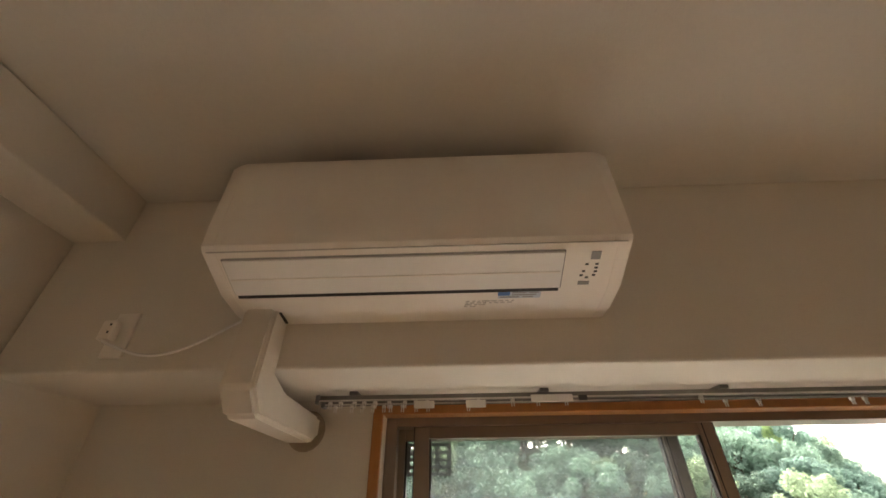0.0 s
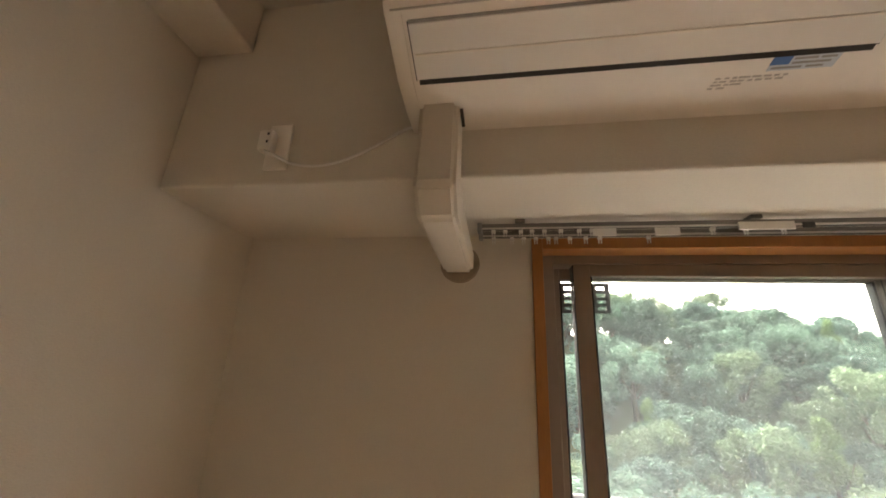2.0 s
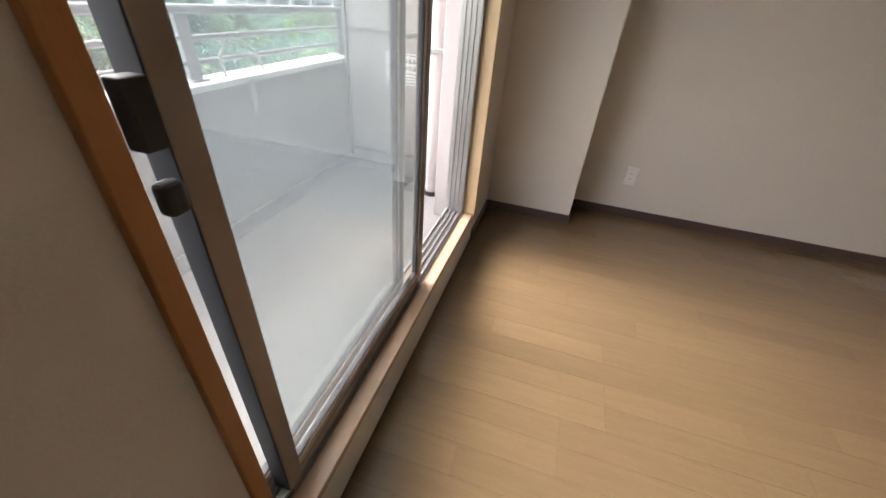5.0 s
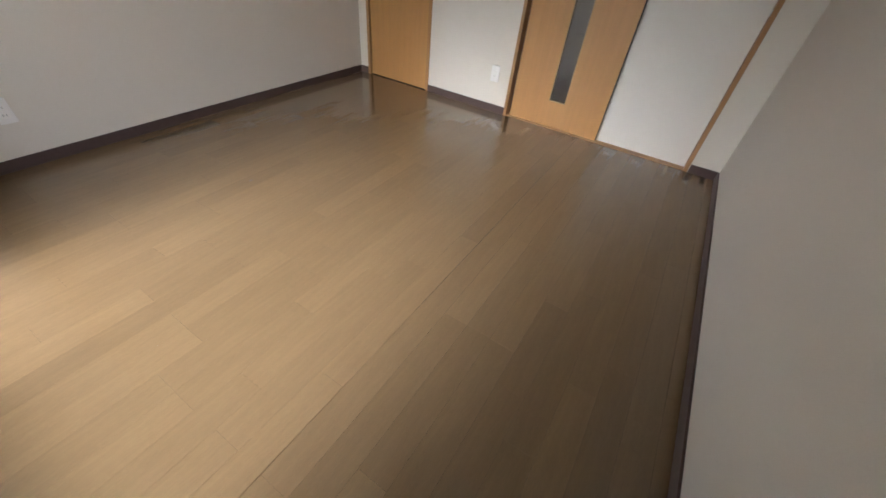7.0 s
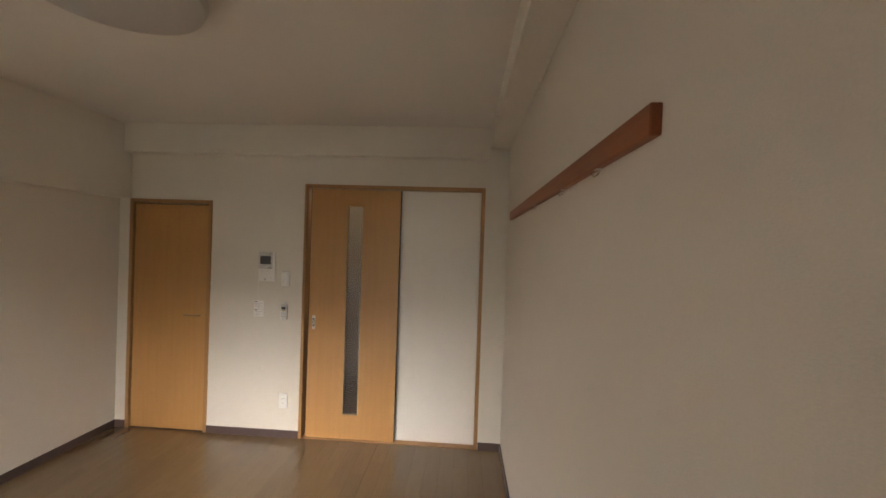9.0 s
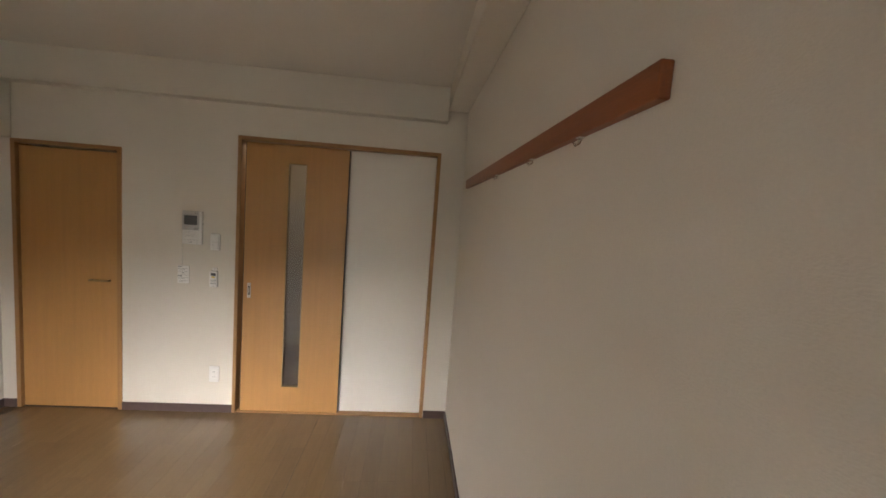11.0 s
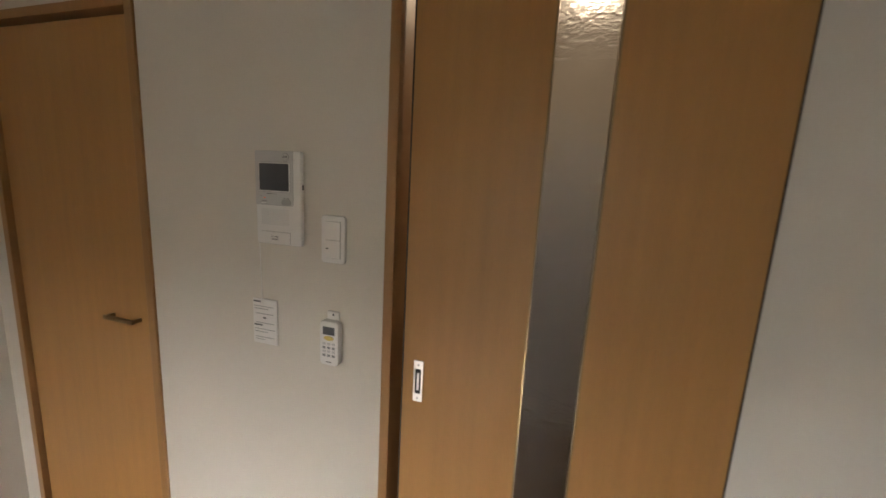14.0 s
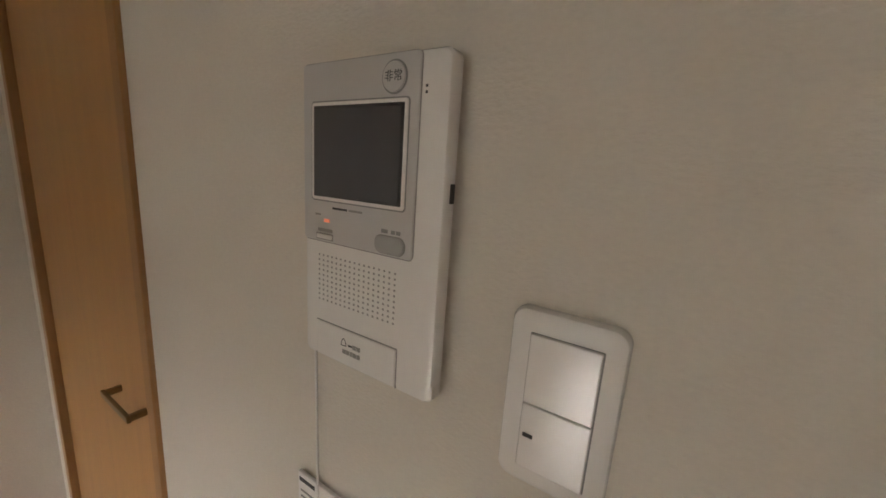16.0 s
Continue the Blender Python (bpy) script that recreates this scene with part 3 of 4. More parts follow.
for y in (3.285, 3.335):
    bm = B()
    slab(bm, 0.679, 2.55, y - 0.007, y + 0.007, BEAM_Z - 0.012, BEAM_Z - 0.0095)
    slab(bm, 0.679, 2.55, y - 0.007, y - 0.0055, BEAM_Z - 0.023, BEAM_Z - 0.012)
    slab(bm, 0.679, 2.55, y + 0.0055, y + 0.007, BEAM_Z - 0.023, BEAM_Z - 0.012)
    slab(bm, 0.679, 2.55, y - 0.0055, y - 0.0028, BEAM_Z - 0.023, BEAM_Z - 0.0218)
    slab(bm, 0.679, 2.55, y + 0.0028, y + 0.0055, BEAM_Z - 0.023, BEAM_Z - 0.0218)
    cr("rail_channel", bm, RAIL_METAL)
    # Bright bead added for the highlight along the channel's front edge.
    cr("lip_highlight", slab(B(), 0.679, 2.55, y - 0.0082, y - 0.0071, BEAM_Z - 0.0236, BEAM_Z - 0.0195), CHROME)
    # Dark strip: the channel's inner shade put into colour.
    cr("slot_shade", slab(B(), 0.68, 2.549, y - 0.0052, y + 0.0052, BEAM_Z - 0.0126, BEAM_Z - 0.0121), DARK)
    cr("end_stop", slab(B(), 0.672, 0.683, y - 0.011, y + 0.011, BEAM_Z - 0.029, BEAM_Z - 0.007, 0.002), MID_GREY)
for x in (0.76, 1.25, 1.7, 2.2):
    cr("bracket", slab(B(), x, x + 0.022, 3.27, 3.35, BEAM_Z - 0.009, BEAM_Z - 0.0005, 0.001), RAIL_METAL)
rng = random.Random(4)
for y in (3.285, 3.335):
    for k in range(14):
        x = 0.70 + 0.03 * k + rng.random() * 0.02 if k < 9 else 0.95 + rng.random() * 1.3
        bm = slab(B(), x, x + 0.010, y - 0.004, y + 0.004, BEAM_Z - 0.031, BEAM_Z - 0.0232, 0.001, 1)
        slab(bm, x + 0.001, x + 0.0032, y - 0.0015, y + 0.0015, BEAM_Z - 0.041, BEAM_Z - 0.031)
        slab(bm, x + 0.0068, x + 0.009, y - 0.0015, y + 0.0015, BEAM_Z - 0.041, BEAM_Z - 0.031)
        cr("runner", bm, WHITE_PLASTIC)
for x in (0.93, 1.06):
    bm = slab(B(), x, x + 0.05, 3.273, 3.278, BEAM_Z - 0.044, BEAM_Z - 0.026, 0.001, 1)
    cr("magnet_clip", bm, WHITE_PLASTIC)
cr("magnet_carrier", slab(B(), 1.225, 1.33, 3.272, 3.2775, BEAM_Z - 0.034, BEAM_Z - 0.016, 0.001, 1), WHITE_PLASTIC)
cr("magnet", slab(B(), 1.345, 1.366, 3.2715, 3.2775, BEAM_Z - 0.031, BEAM_Z - 0.019, 0.001, 1), INK)

# ---- things on the walls ----
coat = thing("coat_rail", "long reddish-brown wooden picture rail fixed along the papered wall", "wall rail", at=(0.0, 1.28, 1.79))
bm = slab(B(), 0.0, 0.021, -0.988, 0.966, -0.019, 0.037, 0.003)
part("board", bm, RAIL_WOOD, coat)
for y in (1.209, 1.67, 1.99):
    hk = thing("rail_hook", "small clear plastic hook hanging from the wooden rail", "hook", "hooks on the wooden rail", at=(0.012, y, 1.768))
    bm = wire(B(), [(0, 0, 0.0), (0.004, 0, -0.012), (0.012, 0, -0.018), (0.018, 0, -0.010)], 0.0028)
    part("hook", bm, CLEAR_PLASTIC, hk)
    part("clip", slab(B(), -0.004, 0.010, -0.008, 0.008, -0.003, 0.0, 0.0008, 1), WHITE_PLASTIC, hk)


def socket(name, at, turn, label):
    s = thing(name, label, "socket", at=at)
    s.rotation_euler = (0, 0, radians(turn))
    part("plate", rounded(B(), -0.035, 0.035, 0, 0.008, -0.06, 0.06, 0.006, 0.003), WHITE_PLASTIC, s)
    part("insert", slab(B(), -0.021, 0.021, 0.0075, 0.0095, -0.035, 0.035, 0.001), PAPER, s)
    for z in (-0.018, 0.018):
        for x in (-0.006, 0.006):
            part("slot", slab(B(), x - 0.001, x + 0.001, 0.009, 0.0098, z - 0.005, z + 0.005), INK, s)
    return s


socket("wall_socket", (1.735, 0, 0.295), 0, "white double wall socket low on the papered wall")
socket("wall_socket", (W, 2.527, 0.285), 90, "white double wall socket low on the side wall")

# the unit's socket on the beam with its lead
s = thing("power_socket", "white air conditioner socket with a plug on the beam", "socket", at=(0.262, BEAM_Y, 2.068))
part("plate", slab(B(), -0.018, 0.034, -0.008, 0, -0.055, 0.052, 0.003), AC_PLASTIC, s)
part("plug", slab(B(), -0.024, 0.006, -0.03, -0.008, -0.02, 0.026, 0.004), AC_PLASTIC, s)
for z in (-0.006, 0.012):
    part("slot", slab(B(), -0.004, 0.0, -0.0312, -0.0298, z, z + 0.005), INK, s)
lead = thing("power_lead", "thin cream flex from the socket to the air conditioner", "cable", at=(0.38, BEAM_Y, 2.03))
pts = []
for k in range(17):
    f = k / 16
    x = 0.255 + f * 0.33
    pts.append((x - 0.38, -0.006 - 0.02 * (1 - f) * (f < 0.1), (2.045 + (2.10 - 2.045) * f - 0.055 * math.sin(math.pi * min(1, f * 1.15)) * (1 - 0.3 * f)) - 2.03))
part("flex", wire(B(), pts, 0.0034), WHITE_PLASTIC, lead)


# ---- the entry phone, switch, card and remote control ----
ic = thing("entry_phone", "white and silver video entry phone with a dark screen", "intercom", at=(1.886, 0, 1.366))


def ip(name, bm, mat, parent=None, label="", smooth=False):
    for v in bm.verts:
        v.co = Vector((1.70 + (v.co.x - 1.70) * 1.043, v.co.y * 0.75, 1.409 + (v.co.z - 1.409) * 1.043))
    bmesh.ops.transform(bm, matrix=Matrix.Translation((-1.886, 0, -1.366)), verts=bm.verts)
    return part(name, bm, mat, parent or ic, label, smooth)


Y = 0.030
ip("body", rounded(B(), 1.821, 1.950, 0.014, Y, 1.254, 1.4785, 0.006, 0.004), WHITE_PLASTIC, smooth=True)
ip("wall_plate", rounded(B(), 1.829, 1.942, 0.0, 0.0145, 1.262, 1.470, 0.006), WHITE_PLASTIC)
ip("panel_seam", rounded(B(), 1.8412, 1.9498, Y - 0.002, Y + 0.0004, 1.3502, 1.4782, 0.0045, 0.0003), GREY_INK)
pan = ip("front_panel", rounded(B(), 1.842, 1.9494, Y - 0.002, Y + 0.0012, 1.351, 1.4778, 0.003, 0.0008), GREY_PLASTIC, label="silver-grey front panel")
ip("screen_groove", rounded(B(), 1.8488, 1.9402, Y + 0.0005, Y + 0.0016, 1.3815, 1.4525, 0.003, 0.0003), MID_GREY, pan)
ip("screen_bezel", rounded(B(), 1.8498, 1.9392, Y + 0.0005, Y + 0.0024, 1.3825, 1.4515, 0.0025, 0.0006), WHITE_PLASTIC, pan)
ip("screen_mask", slab(B(), 1.8525, 1.9365, Y + 0.002, Y + 0.0030, 1.385, 1.449, 0.0003, 1), INK, pan)
ip("screen", slab(B(), 1.854, 1.935, Y + 0.002, Y + 0.0036, 1.3865, 1.4475, 0.0004, 1), SCREEN, pan)


def disc(x, z, r, y0, y1, squash=1.0, segs=28):
    bm = B()
    bmesh.ops.create_cone(bm, cap_ends=True, segments=segs, radius1=r, radius2=r * 0.96, depth=y1 - y0, matrix=Matrix.Translation((x, (y0 + y1) / 2, z)) @ Matrix.Rotation(radians(-90), 4, "X"))
    for v in bm.verts:
        v.co.z = z + (v.co.z - z) * squash
    return bm


b = ip("alarm_button_ring", disc(1.862, 1.464, 0.0105, Y, Y + 0.0018), MID_GREY, pan)
ip("alarm_button", disc(1.862, 1.464, 0.0092, Y + 0.001, Y + 0.003), GREY_PLASTIC, pan, "round silver emergency button")
ip("button_letters", lettering("\u975e\u5e38", 0.0072, Matrix.Translation((1.862, Y + 0.0031, 1.464)) @ Matrix.Rotation(radians(180), 4, "Z") @ Matrix.Rotation(radians(90), 4, "X")), INK, pan)
ip("button_ring", rounded(B(), 1.8475, 1.8745, Y, Y + 0.0018, 1.3520, 1.3650, 0.0060, 0.0004), GREY_INK, pan)
ip("answer_button", rounded(B(), 1.8482, 1.8738, Y, Y + 0.0035, 1.3527, 1.3643, 0.0056, 0.0012), BUTTON_GREY, pan, "rounded grey answer button")
ip("button_ring", slab(B(), 1.9162, 1.9348, Y, Y + 0.0016, 1.3522, 1.3573), GREY_INK, pan)
ip("stop_button", slab(B(), 1.917, 1.934, Y, Y + 0.0028, 1.353, 1.3565, 0.001), WHITE_PLASTIC, pan)
ip("print_bar", slab(B(), 1.902, 1.917, Y + 0.0008, Y + 0.0016, 1.3765, 1.378), INK, pan)
ip("print_bar", slab(B(), 1.887, 1.900, Y + 0.0008, Y + 0.0016, 1.3765, 1.378), GREY_INK, pan)
ip("print_bar", slab(B(), 1.917, 1.933, Y + 0.0008, Y + 0.0016, 1.3585, 1.361), GREY_INK, pan)
ip("print_bar", slab(B(), 1.930, 1.936, Y + 0.0008, Y + 0.0016, 1.3705, 1.372), GREY_INK, pan)
for xa, xb in ((1.852, 1.8555), (1.8565, 1.8600), (1.863, 1.8685)):
    ip("print_bar", slab(B(), xa, xb, Y + 0.0008, Y + 0.0016, 1.3662, 1.3688), MID_GREY, pan)
LED = glow("red_lamp", (0.9, 0.27, 0.15), 0.035)
ip("status_lamp", slab(B(), 1.920, 1.926, Y + 0.0008, Y + 0.0018, 1.366, 1.3685), LED, pan, "small glowing red lamp")
bm = B()
for i in range(17):
    for j in range(10):
        x, z = 1.855 + i * 0.0048, 1.303 + j * 0.0040
        slab(bm, x, x + 0.0015, Y - 0.0005, Y + 0.0003, z, z + 0.0014)
ip("speaker_grille", bm, GREY_INK, None, "rows of small dark square openings")
flap = ip("lower_flap", slab(B(), 1.852, 1.934, Y - 0.001, Y + 0.001, 1.256, 1.285, 0.0006, 1), WHITE_PLASTIC)
ip("flap_seam", slab(B(), 1.851, 1.935, Y - 0.001, Y + 0.0004, 1.2852, 1.2862), GREY_INK)
ip("flap_seam", slab(B(), 1.8508, 1.8516, Y - 0.001, Y + 0.0004, 1.256, 1.2855), GREY_INK)
for xa, xb in ((1.886, 1.8895), (1.8902, 1.8937), (1.8945, 1.8962), (1.8970, 1.9005), (1.9012, 1.9047)):
    ip("print_bar", slab(B(), xa, xb, Y + 0.0008, Y + 0.0014, 1.2655, 1.2690), GREY_INK, flap)
for xa, xb in ((1.886, 1.8895), (1.8902, 1.8937)):
    ip("print_bar", slab(B(), xa, xb, Y + 0.0008, Y + 0.0014, 1.2718, 1.2752), GREY_INK, flap)
ip("print_bar", slab(B(), 1.8945, 1.8985, Y + 0.0008, Y + 0.0014, 1.2728, 1.2742), INK, flap)
ip("bell_icon", wire(B(), [(1.9005, Y + 0.0012, 1.2722), (1.9012, Y + 0.0012, 1.2750), (1.9022, Y + 0.0012, 1.2772), (1.9034, Y + 0.0012, 1.2778), (1.9046, Y + 0.0012, 1.2772), (1.9056, Y + 0.0012, 1.2750), (1.9063, Y + 0.0012, 1.2722), (1.9005, Y + 0.0012, 1.2722)], 0.00028, 6), INK, flap)
ip("side_slot", slab(B(), 1.8202, 1.8225, 0.015, 0.021, 1.39, 1.402), INK)
# White block added for the window's reflection on the lower corner.
ip("corner_glint", slab(B(), 1.8203, 1.8235, 0.015, 0.029, 1.258, 1.268, 0.0006, 1), WHITE_PLASTIC)
for z in (1.4535, 1.457):
    ip("microphone_hole", slab(B(), 1.837, 1.8385, Y - 0.0005, Y + 0.0005, z, z + 0.0015), INK)

sw = thing("light_switch", "white double rocker light switch in a rounded plate", "switch", at=(1.745, 0, 1.275))
part("plate", rounded(B(), -0.034, 0.034, 0, 0.008, -0.063, 0.057, 0.009, 0.004), WHITE_PLASTIC, sw, smooth=True)
part("surround", slab(B(), -0.0225, 0.0208, 0.006, 0.0085, -0.0500, 0.0428, 0.001), MID_GREY, sw)
part("rocker", slab(B(), -0.0215, 0.0200, 0.0075, 0.0105, -0.0035, 0.0422, 0.001), WHITE_PLASTIC, sw)
rk = part("rocker", slab(B(), -0.0215, 0.0200, 0.0075, 0.0105, -0.0493, -0.0042, 0.001), WHITE_PLASTIC, sw)
part("position_mark", slab(B(), 0.011, 0.0175, 0.0100, 0.0108, -0.0265, -0.0238), INK, rk)

card = thing("instruction_card", "white printed instruction card hanging by a cord from the entry phone", "card", at=(1.957, 0.003, 1.026))
cb = part("card", slab(B(), -0.040, 0.039, 0, 0.004, -0.064, 0.064, 0.0008, 1), PAPER, card)
for z, x0, x1, m in ((0.055, 0.012, 0.036, INK), (0.043, -0.030, 0.034, GREY_INK), (0.036, -0.012, 0.034, GREY_INK), (0.022, -0.028, 0.030, GREY_INK), (0.010, -0.005, 0.006, INK), (-0.004, -0.030, 0.030, GREY_INK), (-0.012, 0.008, 0.036, INK), (-0.022, -0.032, 0.034, GREY_INK), (-0.030, -0.010, 0.034, GREY_INK), (-0.045, -0.030, 0.032, GREY_INK), (-0.052, 0.0, 0.032, GREY_INK)):
    part("print_bar", slab(B(), x0, x1, 0.0035, 0.0045, z - 0.0012, z + (0.003 if m is INK else 0.0006)), m, cb)
part("cord", wire(B(), [(0.005, 0.006, 0.05), (0.008, 0.004, 0.12), (0.010, 0.004, 0.23)], 0.0012, 6), PAPER, card)

rem = thing("remote_control", "white air conditioner remote control in a wall holder", "remote control", at=(1.745, 0, 1.005))
part("holder", slab(B(), -0.018, 0.018, 0, 0.006, -0.05, 0.082, 0.004), WHITE_PLASTIC, rem)
part("holder_hole", disc(-0.002, 0.073, 0.003, 0.0055, 0.0068), INK, rem)
bd = part("body", rounded(B(), -0.027, 0.027, 0.006, 0.024, -0.058, 0.060, 0.010, 0.004), WHITE_PLASTIC, rem, smooth=True)
part("display", slab(B(), -0.017, 0.017, 0.0235, 0.0248, 0.025, 0.046, 0.0005, 1), SCREEN, bd)
part("main_button", disc(0.0, 0.016, 0.0145, 0.0238, 0.0252, 0.42), YELLOW, bd)
for i in range(3):
    for j in range(4):
        x, z = -0.018 + i * 0.0135, -0.034 + j * 0.0105
        part("button", slab(B(), x, x + 0.0085, 0.0238, 0.0252, z, z + 0.0065, 0.0006, 1), GREY_PLASTIC if j % 2 else MID_GREY, bd)
part("print_bar", slab(B(), -0.008, 0.008, 0.0236, 0.0244, -0.050, -0.047), GREY_INK, bd)

# ---- ceiling lamp ----
lamp = thing("ceiling_lamp", "round white plastic ceiling lamp, switched off", "ceiling lamp", at=(1.545, 1.735, H))


def turned(profile, segs=48):
    bm = B()
    rows = [[bm.verts.new((r * math.cos(2 * math.pi * k / segs), r * math.sin(2 * math.pi * k / segs), z)) for k in range(segs)] for r, z in profile]
    for a, b in zip(rows, rows[1:]):
        for k in range(segs):
            bm.faces.new((a[k], a[(k + 1) % segs], b[(k + 1) % segs], b[k]))
    bm.faces.new(rows[-1])
    bm.faces.new(rows[0])
    bmesh.ops.recalc_face_normals(bm, faces=bm.faces)
    return bm


part("shade", turned([(0.26, -0.018), (0.298, -0.032), (0.302, -0.06), (0.29, -0.088), (0.24, -0.112), (0.12, -0.126), (0.02, -0.128)]), SHADE, lamp, smooth=True)
part("base", turned([(0.23, -0.001), (0.24, -0.004), (0.24, -0.018)]), WHITE_PLASTIC, lamp)

# ---- the balcony ----
setting("balcony_floor", slab(B(), -2.5, 5.5, D + 0.15, 4.86, -0.2, -0.01), CONCRETE, "pale grey concrete balcony floor", "floor")
bm = B()
slab(bm, -2.5, 5.5, 4.72, 4.86, -0.2, 0.705)
setting("balcony_parapet", bm, PARAPET, "pale painted balcony parapet", "wall")
setting("parapet_coping", slab(B(), -2.5, 5.5, 4.70, 4.89, 0.705, 0.735, 0.004), COPING, "white metal coping on the parapet", "coping")
setting("floor_gutter", slab(B(), -2.5, 5.5, 4.58, 4.70, -0.011, -0.006), GUTTER, "dark gutter channel along the parapet", "gutter")
bm = B()
slab(bm, -2.5, WIN_L - 0.02, D + 0.1505, D + 0.16, -0.01, 2.42)
slab(bm, WIN_R + 0.02, 5.5, D + 0.1505, D + 0.16, -0.01, 2.42)
slab(bm, WIN_L - 0.02, WIN_R + 0.02, D + 0.1505, D + 0.16, -0.01, WIN_B)
slab(bm, WIN_L - 0.02, WIN_R + 0.02, D + 0.1505, D + 0.16, WIN_T, 2.42)
setting("wall_facade", bm, PARAPET, "pale painted outer wall", "wall")
setting("column_outside", slab(B(), 2.66, 3.10, D + 0.1605, 3.690, -0.0095, 2.4205, 0.004), PANEL, "pale painted pier on the balcony side", "column")
setting("wall_building", slab(B(), -9, 12, -7, -1.6, -14, 9), PARAPET, "plain rest of the apartment block", "wall")

# Unseen overhang added to block the high sky; kept short of the view.
setting("unseen_balcony_slab", slab(B(), -2.5, 5.5, D + 0.16, 4.56, 2.421, 2.6), PARAPET, "unseen slab above the balcony, added to cut the high skylight", "ceiling")

br = thing("balcony_railing", "grey painted steel balcony railing on the parapet", "railing", at=(1.5, 4.81, 0.735))
for z in (0.08, 0.185, 0.30):
    part("rail", tube(B(), (-4.0, 0, z), (3.9, 0, z), 0.013 if z < 0.25 else 0.021, 12), RAILING, br, smooth=True)
for x in (-2.35, -0.82, 0.66, 2.02, 3.5):
    part("post", slab(B(), x - 0.035, x + 0.035, -0.012, 0.012, 0.0, 0.30, 0.004), RAILING, br)
    part("foot_plate", slab(B(), x - 0.05, x + 0.05, -0.04, 0.04, 0.0, 0.008, 0.002), RAILING, br)

lh = thing("laundry_bracket", "white ring bracket for a laundry pole on the parapet", "bracket", at=(2.42, 4.72, 0.64))
part("plate", slab(B(), -0.02, 0.02, -0.006, 0.0, -0.09, 0.05, 0.002), PANEL, lh)
part("ring", wire(B(), [(0.05 * math.cos(a * 0.3927), -0.02, 0.03 + 0.05 * math.sin(a * 0.3927)) for a in range(-3, 10)], 0.006), PANEL, lh)
la = thing("laundry_pole_holder", "bent white tube laundry pole holder on the parapet coping", "pole holder", at=(2.45, 4.78, 0.735))
part("tube", wire(B(), [(-0.13, 0, 0.0), (-0.14, 0, 0.10), (-0.08, 0, 0.17), (0.02, 0, 0.16), (0.12, 0, 0.09), (0.16, 0, 0.0)], 0.008), PANEL, la)

pt = thing("balcony_partition", "pale escape partition with a printed notice across the balcony", "partition", at=(3.38, 4.1, 0.06))
part("board", slab(B(), 0.0, 0.012, -0.53, 0.56, 0.02, 1.75), PANEL, pt)
for a in ((-0.555, -0.53, 0, 1.79), (0.56, 0.585, 0, 1.79)):
    part("frame_post", slab(B(), -0.015, 0.027, a[0], a[1], a[2] - 0.06, a[3], 0.003), PARAPET, pt)
for z in (-0.01, 0.86, 1.75):
    part("frame_rail", slab(B(), -0.012, 0.024, -0.53, 0.56, z, z + 0.03, 0.003), PARAPET, pt)
nb = part("notice", slab(B(), -0.003, 0.0, -0.105, 0.255, 0.545, 0.755), PAPER, pt, "printed escape notice")
for z in (0.556, 0.738):
    for k in range(6):
        part("border_dash", slab(B(), -0.0042, -0.0025, -0.095 + 0.058 * k, -0.05 + 0.058 * k, z, z + 0.006), INK, nb)
rn = random.Random(31)
for z, tall, count in ((0.690, 0.028, 9), (0.643, 0.028, 10)):
    for k in range(count):
        y = -0.085 + 0.033 * k
        bm = slab(B(), -0.0042, -0.0025, y, y + 0.026, z + tall * 0.72, z + tall * 0.88)
        slab(bm, -0.0042, -0.0025, y, y + 0.026, z + tall * rn.uniform(0.1, 0.3), z + tall * 0.42)
        u = y + rn.uniform(0.006, 0.015)
        slab(bm, -0.0044, -0.0024, u, u + 0.006, z, z + tall)
        part("print_block", bm, INK, nb)
for z in (0.618, 0.596, 0.577):
    part("print_bar", slab(B(), -0.0042, -0.0025, -0.08, 0.21 - 0.5 * (0.618 - z), z, z + 0.006), GREY_INK, nb)

dp = thing("downpipe", "white round rainwater pipe with a dark foot", "pipe", at=(2.94, 3.805, -0.01))
part("pipe", tube(B(), (0, 0, 0.03), (0, 0, 2.42), 0.042, 20), PANEL, dp, smooth=True)
part("foot", tube(B(), (0, 0, 0.0), (0, 0, 0.03), 0.05, 20), DARK, dp)
for z in (0.9, 1.9):
    part("clamp", slab(B(), -0.05, 0.05, -0.1145, 0.05, z, z + 0.025, 0.003), ALUMINIUM, dp)
dr = thing("floor_drain", "dark slotted drain in the balcony floor", "drain", at=(3.03, 4.05, -0.01))
part("grate", slab(B(), -0.13, 0.13, -0.035, 0.035, 0.0, 0.006, 0.002), DARK, dr)
for k in range(9):
    part("grate_bar", slab(B(), -0.118 + 0.028 * k, -0.106 + 0.028 * k, -0.03, 0.03, 0.006, 0.009), GUTTER, dr)

# small plastic vent grid outside the top of the window
vg = thing("vent_grid", "grey plastic vent grid fixed high on the window pane", "grid", at=(0.948, 3.5085, 1.842))
bm = B()
for x in (-0.062, -0.02, 0.022, 0.056):
    slab(bm, x, x + 0.012, 0, 0.008, -0.036, 0.036)
for z in (-0.04, -0.022, -0.004, 0.014, 0.034):
    slab(bm, -0.062, 0.068, 0.001, 0.007, z, z + 0.009)
part("grid", bm, MID_GREY, vg)

# ---- the distance ----
setting("ground", slab(B(), -2500, 2500, -2500, 2500, -14.2, -14.0), GROUND, "wooded ground reaching the horizon", "ground")


